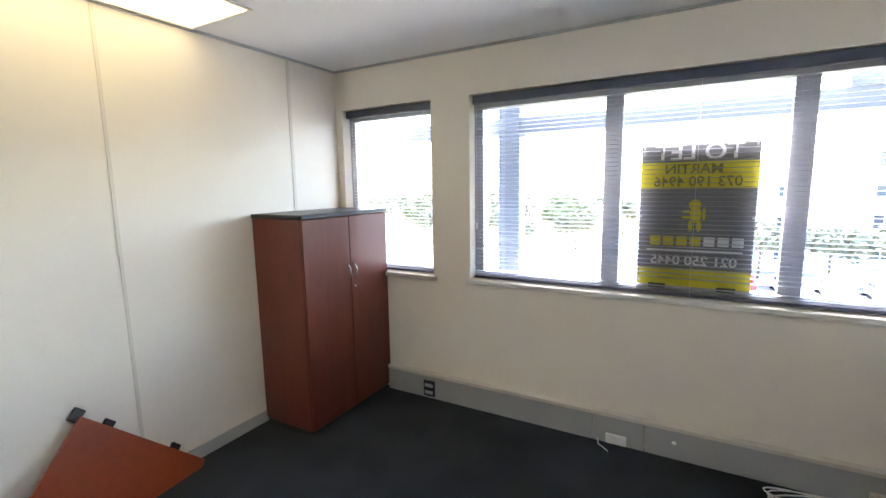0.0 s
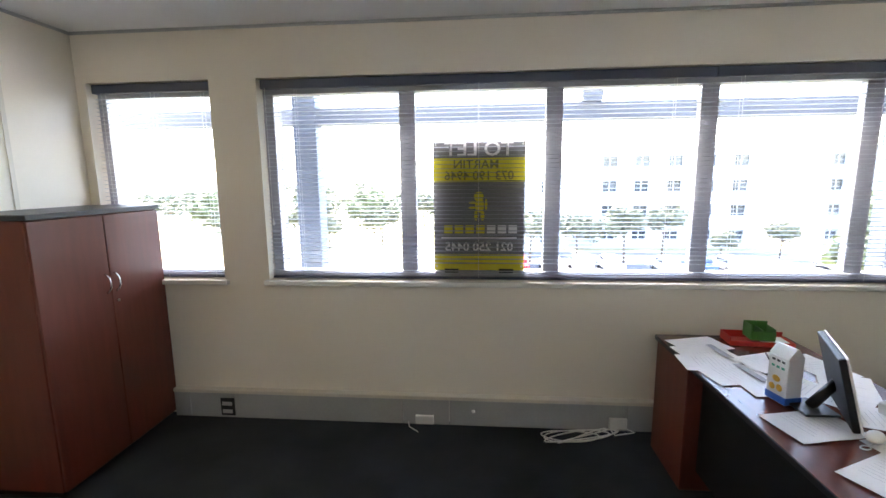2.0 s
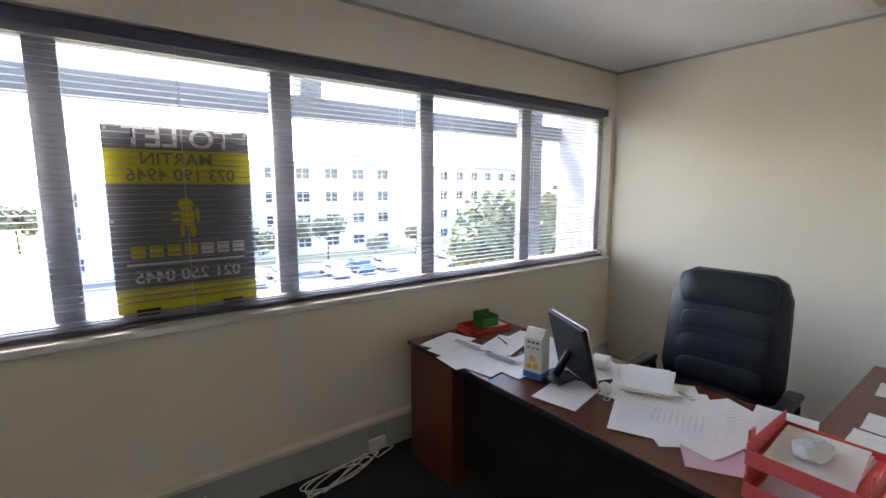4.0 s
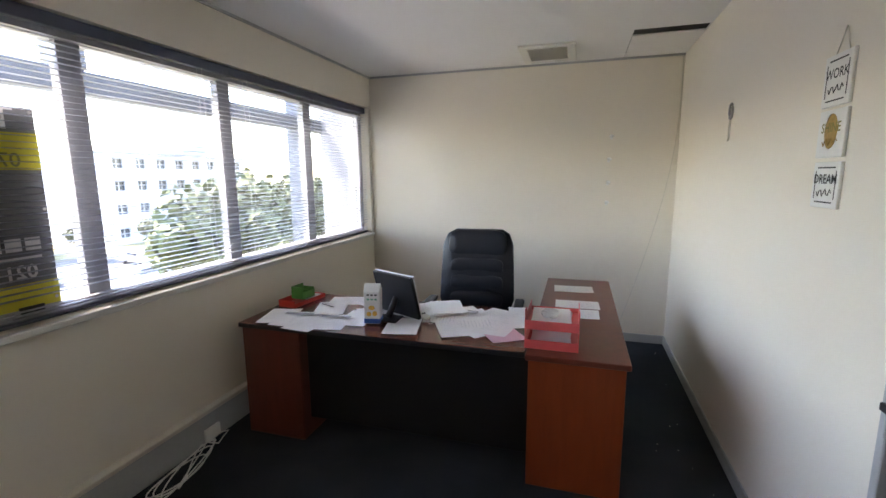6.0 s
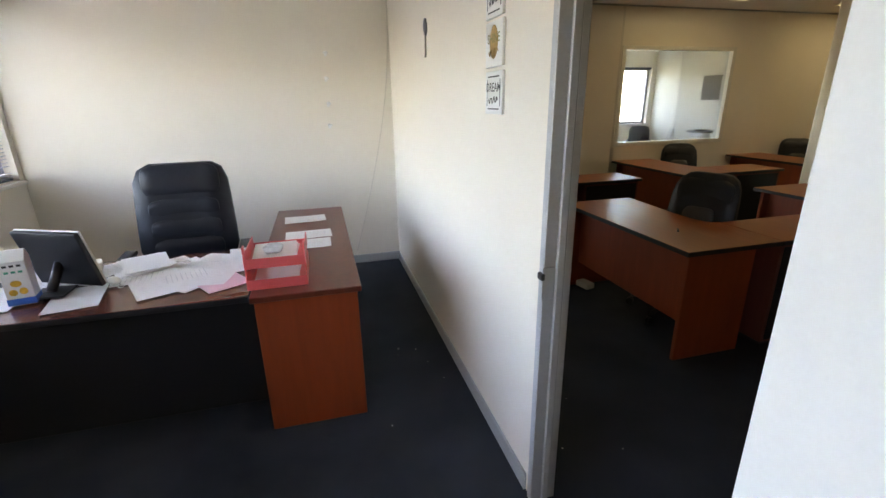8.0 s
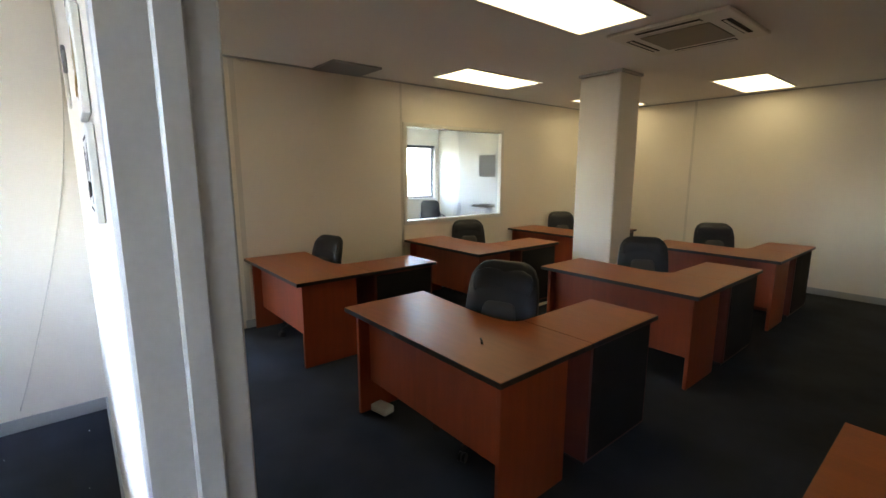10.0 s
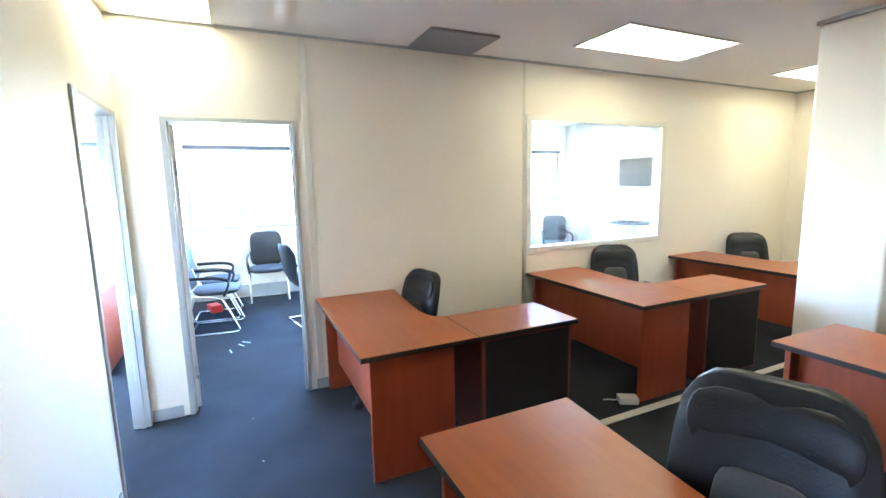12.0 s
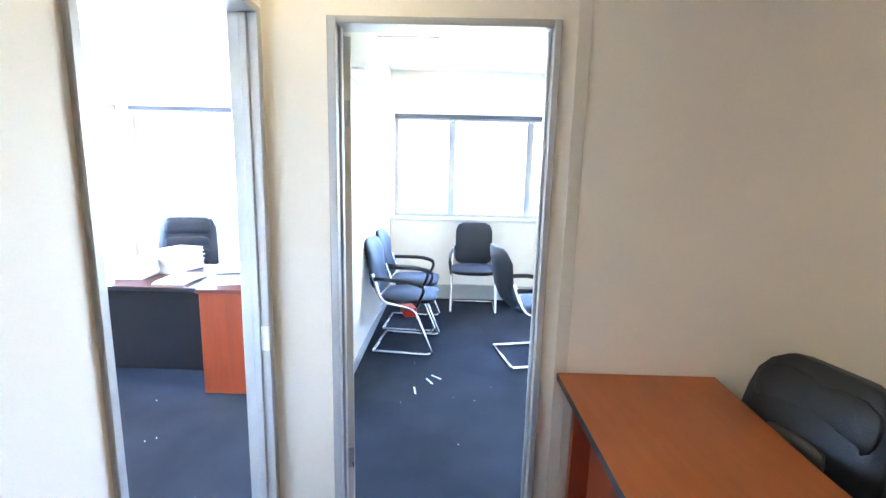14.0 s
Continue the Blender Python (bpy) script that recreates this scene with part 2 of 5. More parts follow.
def disc_ball(bm, c, rx, ry, rz, seg=14, rings=9):
    t = bmesh.new()
    bmesh.ops.create_uvsphere(t, u_segments=seg, v_segments=rings, radius=1, matrix=Matrix.LocRotScale(c, None, (rx, ry, rz)))
    for fa in t.faces:
        fa.smooth = True
    absorb(bm, t)


def finish(name, bm, mat):
    bmesh.ops.recalc_face_normals(bm, faces=bm.faces)
    me = bpy.data.meshes.new(name)
    bm.to_mesh(me)
    bm.free()
    me.materials.append(mat)
    return me


def part(name, bm, mat, parent, label="", at=None):
    ob = new(name, finish(name, bm, mat))
    ob.parent = parent
    if at is not None:
        ob.matrix_local = at
    return tagged(ob, label)


def boxpart(name, b, mat, parent, label="", bev=0.003, seg=1, at=None):
    bm = bmesh.new()
    box(bm, *b, bev, seg)
    return part(name, bm, mat, parent, label, at)


def thing(name, label, category, m=None, group="", kind=""):
    ob = new(name)
    ob.empty_display_size = 0.1
    if m is not None:
        ob.matrix_basis = m
    return tagged(ob, label, category, group, kind)


def solo(name, bm, mat, label, category="", kind="", group="", m=None):
    ob = new(name, finish(name, bm, mat))
    if m is not None:
        ob.matrix_basis = m
    return tagged(ob, label, category, group, kind)


def lettering(name, text, size, mat, parent, at, label="", bold=0.0, squeeze=1.0):
    cu = bpy.data.curves.new(name, "FONT")
    cu.body, cu.size, cu.align_x, cu.align_y, cu.offset = text, size, "CENTER", "CENTER", bold
    cu.resolution_u = 3
    tmp = bpy.data.objects.new(name + "_text", cu)
    scene.collection.objects.link(tmp)
    bpy.context.view_layer.update()
    me = bpy.data.meshes.new_from_object(tmp.evaluated_get(bpy.context.evaluated_depsgraph_get()))
    bpy.data.objects.remove(tmp)
    me.transform(Matrix.Diagonal((squeeze, 1, 1, 1)))
    me.materials.clear()
    me.materials.append(mat)
    me.name = name
    ob = new(name, me)
    ob.parent, ob.matrix_local = parent, at
    return tagged(ob, label)


# ---- the rooms ----
CEIL_Z = 2.735
XW, XE, XC, XO = -2.43, 3.87, 4.94, 8.68
YN, YP, YC, YS, YT = 3.60, 0.485, 0.40, -7.10, -6.42
X_FAR = -4.2


def wall(name, axis, a0, a1, t0, t1, openings=(), z0=0.0, z1=CEIL_Z, mat=WALL, label="cream painted plaster wall"):
    """A wall along x or y with openings (a, b, bottom, top) cut through."""
    bm = bmesh.new()
    cuts = sorted({a0, a1, *[o[0] for o in openings], *[o[1] for o in openings]})
    for a, b in zip(cuts, cuts[1:]):
        spans = [(z0, z1)]
        for oa, ob_, za, zb in openings:
            if oa <= a + 1e-6 and ob_ >= b - 1e-6:
                spans = [(z0, za)] * (za > z0 + 1e-4) + [(zb, z1)] * (zb < z1 - 1e-4)
        for za, zb in spans:
            if axis == "x":
                box(bm, a, b, t0, t1, za, zb)
            else:
                box(bm, t0, t1, a, b, za, zb)
    bmesh.ops.remove_doubles(bm, verts=bm.verts, dist=1e-5)
    return solo(name, bm, mat, label, "wall", "structure")


W1, W2 = (-2.36, -1.475), (-1.145, 3.81)
WZ = (1.037, 2.405)
D1, D2, DB = (-0.19, 0.68), (-0.69, 0.135), (4.06, 4.885)
IW = (-4.61, -2.835)
wall("wall_north", "x", -2.7, 8.95, YN, YN + 0.26, [(*W1, *WZ), (*W2, *WZ), (5.3, 8.66, 1.02, 2.27)])
wall("wall_west_office", "y", YC, YN, XW - 0.1, XW)
wall("wall_partition", "x", X_FAR, XO, YC, YP, [(*D1, 0, 2.10), (*DB, 0, 2.11)])
wall("wall_between_offices", "y", YP, YN, XE, XE + 0.09)
wall("wall_east", "y", YS, YC, XC, XC + 0.09, [(*D2, 0, 2.10), (*IW, 0.99, 2.22)])
wall("wall_outer_east", "y", YT - 0.8, YN, XO, XO + 0.25, [(0.62, 3.57, 1.02, 2.27), (-6.30, 0.36, 1.02, 2.25)])
wall("wall_south", "x", X_FAR, XC + 0.09, YS - 0.1, YS)
wall("wall_boardroom_south", "x", XC + 0.09, XO, YT - 0.1, YT, label="white painted boardroom wall")
# Unseen wall, added to close off the open office to the west.
wall("wall_unseen_west", "y", YS, YC, X_FAR - 0.1, X_FAR)
bm = bmesh.new()
box(bm, X_FAR - 0.1, XO + 0.25, YS - 0.1, YN + 0.26, -0.2, 0)
solo("floor", bm, CARPET, "dark blue-grey worn office carpet", "floor", "structure")
bm = bmesh.new()
box(bm, X_FAR - 0.1, XO + 0.25, YS - 0.1, YN + 0.26, CEIL_Z, CEIL_Z + 0.25)
solo("ceiling", bm, CEIL, "plain white flat ceiling board", "ceiling", "structure")


def skirting(name, axis, a0, a1, face, side, h=0.085, mat=GREY, d=0.012):
    bm = bmesh.new()
    lo, hi = sorted((face, face + side * d))
    if axis == "x":
        box(bm, a0, a1, lo, hi, 0, h, 0.002)
    else:
        box(bm, lo, hi, a0, a1, 0, h, 0.002)
    solo(name, bm, mat, "grey plastic skirting along the wall", "baseboard", "structure")


for args in (("x", D1[1] + 0.055, XE, YP, 1), ("x", XW, D1[0] - 0.055, YP, 1), ("y", YP, YN, XE, -1), ("y", YP, YN - 0.06, XW, 1),
             ("x", D1[1] + 0.06, DB[0] - 0.06, YC, -1), ("y", D2[1] + 0.06, YC - 0.012, XC, -1), ("y", YS, D2[0] - 0.06, XC, -1), ("x", X_FAR, XC - 0.012, YS, 1),
             ("x", XC + 0.09, XO - 0.06, YC, -1), ("x", XE + 0.09, DB[0] - 0.06, YP, 1)):
    skirting("baseboard", *args)

# thin grey strips painted in for the ceiling shadow line, and wall cover strips
for axis, a0, a1, face, side in (("x", XW, XE, YN, -1), ("y", YP, YN, XE, -1), ("y", YP, YN, XW, 1), ("y", YS, YC, XC, -1), ("x", X_FAR, XC, YS, 1)):
    bm = bmesh.new()
    lo, hi = sorted((face, face + side * 0.015))
    box(bm, *((a0, a1, lo, hi) if axis == "x" else (lo, hi, a0, a1)), CEIL_Z - 0.018, CEIL_Z - 0.001)
    solo("trim", bm, GREY, "thin grey strip painted as the cornice shadow line", "trim", "structure")
for x0, x1, y0, y1, z1 in ((XC - 0.006, XC, -0.815, -0.765, CEIL_Z - 0.02), (XC - 0.005, XC, -2.80, -2.755, 0.93), (XC - 0.005, XC, -2.78, -2.75, CEIL_Z - 0.02),
                           (XW, XW + 0.004, 1.80, 1.82, CEIL_Z - 0.02), (XW, XW + 0.004, 3.07, 3.10, CEIL_Z - 0.02)):
    bm = bmesh.new()
    box(bm, x0, x1, y0, y1, 0.09, z1, 0.001)
    solo("trim", bm, TRIM, "cream cover strip over a wall joint", "trim", "structure")
for x in (3.15,):
    bm = bmesh.new()
    box(bm, x, x + 0.035, YS, YS + 0.006, 0.09, CEIL_Z - 0.02, 0.001)
    solo("trim", bm, TRIM, "cream cover strip over a wall joint", "trim", "structure")


def window(name, axis, a0, a1, z0, z1, glass_at, inner, outward, mullions, label, frame=0.05, top=0.05, side=0.05, half=0.045, glass=GLASS):
    """A framed window with one pane between each pair of mullions and a sill inside."""
    w = thing(name, label, "window", kind="structure")
    def put(nm, a, b, za, zb, d0, d1, mat, lab="", bev=0.003):
        lo, hi = sorted((glass_at + outward * d0, glass_at + outward * d1))
        return boxpart(nm, (a, b, lo, hi, za, zb) if axis == "x" else (lo, hi, a, b, za, zb), mat, w, lab, bev)
    put("window_frame", a0, a1, z0, z0 + frame, -0.03, 0.03, WIN_FRAME)
    put("window_frame", a0, a1, z1 - top, z1, -0.03, 0.03, WIN_FRAME)
    put("window_frame", a0, a0 + side, z0 + frame, z1 - top, -0.03, 0.03, WIN_FRAME)
    put("window_frame", a1 - side, a1, z0 + frame, z1 - top, -0.03, 0.03, WIN_FRAME)
    edges = [a0 + side, *mullions, a1 - side]
    for m in mullions:
        put("mullion", m - half, m + half, z0 + frame, z1 - top, -0.028, 0.03, WIN_FRAME)
    for a, b in zip(edges, edges[1:]):
        p = put("pane", a + 0.02, b - 0.02, z0 + frame - 0.01, z1 - top + 0.01, -0.003, 0.003, glass, "clear glass pane" if glass is GLASS else "glass pane tinted to dim the bright view", 0)
        p.visible_shadow = False
    lo, hi = sorted((inner - outward * 0.035, glass_at - outward * 0.03))
    boxpart("window_sill", (a0 - 0.03, a1 + 0.03, lo, hi, z0 - 0.035, z0 - 0.001) if axis == "x" else (lo, hi, a0 - 0.03, a1 + 0.03, z0 - 0.035, z0 - 0.001), SILL, w, "white painted sill", 0.004)
    return w


MULL = (-0.15, 0.83, 1.80, 2.775)
window("window_1", "x", *W1, *WZ, YN + 0.12, YN, 1, (), "narrow dark-framed office window", 0.06, 0.09, 0.06, glass=DIMMED_GLASS)
window("window_2", "x", *W2, *WZ, YN + 0.12, YN, 1, MULL, "wide dark-framed window of five panes", 0.06, 0.10, 0.07, 0.055, DIMMED_GLASS)
window("window_3", "x", 5.3, 8.66, 1.02, 2.27, YN + 0.12, YN, 1, (6.4, 7.5), "bright dark-framed corner office window")
window("window_4", "y", 0.62, 3.57, 1.02, 2.27, XO + 0.12, XO, 1, (1.6, 2.5), "bright dark-framed corner office window")
window("window_5", "y", -6.30, 0.36, 1.02, 2.25, XO + 0.12, XO, 1, (-5.1, -4.15, -3.2, -2.25, -1.29, -0.34), "long dark-framed boardroom window")
for lo, hi, ya, yb, zt in ((XO + 0.01, XO + 0.07, -6.29, 0.35, 2.249), (XO + 0.01, XO + 0.07, 0.63, 3.56, 2.269)):
    pel = thing("blind_pelmet", "raised dark blind under its slim head rail", "blind", group="raised blinds")
    boxpart("head_rail", (lo, hi, ya, yb, zt - 0.045, zt), BLIND_RAIL, pel, "dark blue head rail", 0.004)
    boxpart("bottom_rail", (lo + 0.012, hi - 0.012, ya + 0.01, yb - 0.01, zt - 0.075, zt - 0.046), SLAT, pel, "gathered grey slats", 0.003)


def blind(a0, a1, y, z0, z1, label):
    """A lowered venetian blind, its slats level."""
    b = thing("venetian_blind", label, "blind", pose((a0 + a1) / 2, y, z0), "blinds in the front office")
    h, w = z1 - z0, a1 - a0
    boxpart("head_rail", (-w / 2, w / 2, -0.02, 0.02, h - 0.06, h), BLIND_RAIL, b, "dark blue head rail")
    boxpart("bottom_rail", (-w / 2, w / 2, -0.014, 0.014, 0.0, 0.016), BLIND_RAIL, b, "dark blue bottom rail")
    bm = bmesh.new()
    n = 5
    vs = [[bm.verts.new((sx * w / 2, -0.0155 + 0.031 * i / (n - 1), 0.003 * math.sin(math.pi * i / (n - 1)))) for i in range(n)] for sx in (-1, 1)]
    for i in range(n - 1):
        bm.faces.new((vs[0][i], vs[1][i], vs[1][i + 1], vs[0][i + 1])).smooth = True
    me = finish("slat", bm, SLAT)
    count = int((h - 0.075) / 0.028)
    rnd = random.Random(round(a0 * 100))
    for i in range(count):
        s = new("slat", me)
        s.parent = b
        z = 0.028 + i * 0.028
        if i < 3:
            z = 0.024 + i * 0.016
        s.matrix_local = pose(0, 0, z, 1 + rnd.uniform(-1.5, 1.5), rnd.uniform(-0.03, 0.03), 0)
    for fx in (-0.42, 0.0, 0.42):
        bm = bmesh.new()
        rod(bm, (fx * w, -0.019, 0.01), (fx * w, -0.019, h - 0.03), 0.0008, seg=5)
        rod(bm, (fx * w, 0.019, 0.01), (fx * w, 0.019, h - 0.03), 0.0008, seg=5)
        part("ladder_cord", bm, WHITE_PLASTIC, b)
    return b


b1 = blind(W1[0] + 0.012, W1[1] - 0.012, YN + 0.05, WZ[0] + 0.006, WZ[1] - 0.004, "lowered blue-grey venetian blind in the narrow window")
b2 = blind(W2[0] + 0.012, MULL[2] + 0.0, YN + 0.05, WZ[0] + 0.006, WZ[1] - 0.004, "lowered blue-grey venetian blind in the wide window")
b3 = blind(MULL[2] + 0.006, W2[1] - 0.012, YN + 0.05, WZ[0] + 0.006, WZ[1] - 0.004, "lowered blue-grey venetian blind beside the desk")
for b, x in ((b2, -(MULL[2] - W2[0] - 0.012) / 2 + 0.035), (b3, (W2[1] - MULL[2] - 0.018) / 2 - 0.035)):
    bm = bmesh.new()
    rod(bm, (x, -0.028, 0.42), (x, -0.028, 1.30), 0.0015, seg=5)
    part("pull_cord", bm, WHITE_PLASTIC, b)
    bm = bmesh.new()
    rod(bm, (x, -0.028, 0.38), (x, -0.028, 0.43), 0.008, 0.004, seg=8)
    part("cord_tassel", bm, WHITE_PLASTIC, b, "white cord tassel")


def door_frame(name, axis, a0, a1, h, t0, t1, label, lip=0.016):
    fr = thing(name, label, "door frame", kind="structure")
    lo, hi = t0 - 0.012, t1 + 0.012
    def put(nm, a, b, za, zb, l=lo, h_=hi):
        boxpart(nm, (a, b, l, h_, za, zb) if axis == "x" else (l, h_, a, b, za, zb), FRAME_GREY, fr, "", 0.003)
    put("jamb", a0 - lip, a0 + 0.012, 0, h + 0.016)
    put("jamb", a1 - 0.012, a1 + 0.022, 0, h + 0.016)
    put("head", a0 + 0.012, a1 - 0.012, h - 0.012, h + 0.016)
    mid = (t0 + t1) / 2
    put("door_stop", a0 + 0.012, a0 + 0.024, 0, h - 0.012, mid - 0.02, mid + 0.01)
    put("door_stop", a1 - 0.024, a1 - 0.012, 0, h - 0.012, mid - 0.02, mid + 0.01)
    return fr


f1 = door_frame("door_1", "x", *D1, 2.10, YC, YP, "grey metal frame of the open front office doorway")
fb = door_frame("door_2", "x", *DB, 2.11, YC, YP, "grey metal frame of the corner office doorway")
f2 = door_frame("door_3", "y", *D2, 2.10, XC, XC + 0.09, "grey metal frame of the boardroom doorway")
boxpart("strike_plate", (D1[1] - 0.016, D1[1] - 0.010, YP - 0.03, YP + 0.018, 0.93, 1.05), FRAME_GREY, f1, "worn grey strike plate", 0.002)
boxpart("latch", (D1[1] - 0.026, D1[1] + 0.008, YP + 0.012, YP + 0.026, 1.005, 1.03), PLASTIC, f1, "black latch lip", 0.003)
boxpart("strike_plate", (DB[1] - 0.018, DB[1] - 0.010, YC - 0.01, YC + 0.05, 0.84, 0.94), WHITE_PLASTIC, fb, "pale strike plate", 0.002)

leaf = thing("office_door", "white painted flush door, swung wide open", "door", pose(D1[0] - 0.018, YP + 0.085, 0.01, 0, 0, -5))
leaf_panel = boxpart("door_leaf", (-0.81, 0, 0, 0.04, 0, 2.06), DOOR_WHITE, leaf)
bm = bmesh.new()
rod(bm, (-0.76, 0.04, 1.0), (-0.76, 0.085, 1.0), 0.011)
rod(bm, (-0.76, 0.085, 1.0), (-0.65, 0.085, 1.0), 0.009)
part("door_handle", bm, STEEL, leaf, "steel lever handle")
for z in (0.25, 1.8):
    bm = bmesh.new()
    rod(bm, (0.004, -0.002, z), (0.004, -0.002, z + 0.09), 0.007)
    part("hinge", bm, STEEL, leaf)
leaf2 = thing("boardroom_door", "ivory flush door, opened into the boardroom", "door", pose(XC + 0.075, D2[1] - 0.008, 0.01, 0, 0, 14))
boxpart("door_leaf", (0.0, 0.8, -0.04, 0, 0, 2.06), IVORY, leaf2)
for z in (0.22, 1.72):
    boxpart("hinge", (-0.006, 0.003, -0.036, -0.004, z, z + 0.1), STEEL, leaf2, "steel hinge", 0.001)

# inner window between the open office and the boardroom
iw = thing("window_6", "white-framed inner window to the boardroom", "window", kind="structure")
for b in ((XC - 0.014, XC + 0.104, IW[0] - 0.05, IW[1] + 0.05, 2.205, 2.255), (XC - 0.014, XC + 0.104, IW[0] - 0.05, IW[1] + 0.05, 0.945, 1.0),
          (XC - 0.014, XC + 0.104, IW[0] - 0.05, IW[0] + 0.012, 1.0, 2.205), (XC - 0.014, XC + 0.104, IW[1] - 0.012, IW[1] + 0.05, 1.0, 2.205)):
    boxpart("window_frame", b, IVORY, iw, "", 0.004)
p = boxpart("pane", (XC + 0.042, XC + 0.048, IW[0] + 0.012, IW[1] - 0.012, 1.0, 2.205), GLASS, iw, "clear glass pane", 0)
p.visible_shadow = False

# column
col = thing("column", "cream square column with a rounded corner", "column", kind="structure")
boxpart("shaft", (2.80, 3.31, -4.62, -4.18, 0, CEIL_Z - 0.03), WALL, col, "", 0.02, 3)
boxpart("ceiling_collar", (2.785, 3.325, -4.635, -4.165, CEIL_Z - 0.03, CEIL_Z - 0.001), GREY, col, "grey edge strip", 0.002)

# perimeter trunking under the office windows
tr = thing("cable_trunking", "grey wall trunking with sockets along the floor", "trunking", kind="structure")
xs = (-1.925, -1.80, -1.45, -0.20, 0.13, 1.35, XE - 0.014)
for a, b in zip(xs, xs[1:]):
    boxpart("cover", (a + 0.002, b - 0.002, YN - 0.05, YN, 0.0, 0.188), GREY, tr, "", 0.003)
boxpart("ledge", (-1.925, XE - 0.014, YN - 0.056, YN, 0.189, 0.216), TRIM, tr, "cream top ledge", 0.004)
sock = boxpart("socket", (-1.56, -1.455, YN - 0.062, YN - 0.05, 0.02, 0.155), BLACK_EDGE, tr, "dark double socket plate", 0.003)
for z in (0.055, 0.115):
    boxpart("rocker", (-1.545, -1.47, YN - 0.068, YN - 0.062, z - 0.014, z + 0.014), FRAME_GREY, sock, "pale socket face", 0.002)
boxpart("socket", (-0.11, 0.02, YN - 0.075, YN - 0.05, 0.012, 0.075), WHITE_PLASTIC, tr, "white plug box", 0.004)
boxpart("socket", (1.23, 1.35, YN - 0.07, YN - 0.05, 0.02, 0.10), WHITE_PLASTIC, tr, "white plug box", 0.004)
bm = bmesh.new()
disc_ball(bm, (0.30, YN - 0.052, 0.11), 0.014, 0.006, 0.012)
part("cable_clip", bm, WHITE_PLASTIC, tr, "small white clip")

# trunking along the boardroom walls
bm = bmesh.new()
box(bm, XO - 0.05, XO, YT, YC - 0.02, 0, 0.18, 0.004)
solo("trim", bm, GREY, "grey trunking under the boardroom window", "trunking", "structure")


# ---- ceiling fixtures ----
def ceiling_light(x0, x1, y0, y1, label="lit warm recessed ceiling panel"):
    c = thing("ceiling_light", label, "ceiling light", group="recessed ceiling lights")
    z = CEIL_Z
    f = 0.018
    for b in ((x0, x1, y0, y0 + f), (x0, x1, y1 - f, y1), (x0, x0 + f, y0 + f, y1 - f), (x1 - f, x1, y0 + f, y1 - f)):
        boxpart("frame", (*b, z - 0.012, z - 0.0005), IVORY, c, "", 0.002)
    boxpart("diffuser", (x0 + f, x1 - f, y0 + f, y1 - f, z - 0.007, z - 0.001), PANEL, c, "glowing diffuser", 0)


# The last three panels are added: two unseen westward, one in the corner office.
for b in ((-2.41, -1.85, 1.13, 2.34), (1.82, 2.41, -2.79, -1.55), (3.83, 4.42, -4.14, -2.88), (1.86, 2.46, -6.88, -5.65), (3.84, 4.44, -6.88, -5.62),
          (4.33, 4.91, -0.22, 0.36), (7.35, 8.20, -0.19, 0.36), (6.3, 6.9, -5.2, -4.0), (-2.4, -1.8, -2.79, -1.55), (-2.4, -1.8, -6.6, -5.4), (6.2, 6.8, 1.5, 2.7)):
    ceiling_light(*b)


def grille(x0, x1, y0, y1, axis, label, mat, n, ring=0.06, curved=True):
    g = thing("ceiling_vent", label, "air vent")
    z = CEIL_Z
    # Flat dark sheet stands for the shade behind the slats.
    boxpart("backing", (x0 + 0.02, x1 - 0.02, y0 + 0.02, y1 - 0.02, z - 0.008, z - 0.0005), DARK, g, "", 0)
    for b in ((x0, x1, y0, y0 + ring), (x0, x1, y1 - ring, y1), (x0, x0 + ring, y0 + ring, y1 - ring), (x1 - ring, x1, y0 + ring, y1 - ring)):
        boxpart("frame", (*b, z - 0.022, z - 0.0006), mat, g, "", 0.004)
    for i in range(n):
        f = (i + 0.5) / n
        bm = bmesh.new()
        if axis == "x":
            y = y0 + ring + f * (y1 - y0 - 2 * ring)
            box(bm, x0 + ring, x1 - ring, -0.011, 0.011, -0.0015, 0.0015)
            part("slat", bm, mat, g, at=pose(0, y, z - 0.016, 38))
        else:
            x = x0 + ring + f * (x1 - x0 - 2 * ring)
            box(bm, -0.011, 0.011, y0 + ring, y1 - ring, -0.0015, 0.0015)
            part("slat", bm, mat, g, at=pose(x, 0, z - 0.016, 0, -50))


grille(3.17, 3.72, 1.42, 1.89, "y", "white louvred ceiling air diffuser", IVORY, 9, 0.07)
grille(4.42, 4.925, -2.18, -1.61, "x", "dark grey louvred return air grille", GRILLE, 20, 0.02)
grille(6.9, 7.4, 1.6, 2.1, "y", "white louvred ceiling air diffuser", IVORY, 9, 0.07)
hatch = thing("ceiling_tile", "loose white ceiling tile, gaps painted as dark shade", "ceiling tile")
# The open gap is a dark sheet under the ceiling, no hole.
boxpart("gap", (3.02, 3.80, 0.50, 1.0, CEIL_Z - 0.004, CEIL_Z - 0.0005), DARK, hatch, "dark sheet painted as the shaded gap", 0)
boxpart("tile", (3.13, 3.775, 0.50, 1.0, CEIL_Z - 0.018, CEIL_Z - 0.004), CEIL, hatch, "", 0.003)

ac = thing("cassette_air_conditioner", "white four-way ceiling cassette air conditioner", "air conditioner", pose(1.83, -3.43, CEIL_Z))
boxpart("fascia", (-0.45, 0.45, -0.45, 0.45, -0.03, -0.001), IVORY, ac, "", 0.012, 3)
boxpart("intake_grille", (-0.26, 0.26, -0.26, 0.26, -0.038, -0.03), CASSETTE_GREY, ac, "beige intake mesh", 0.003)
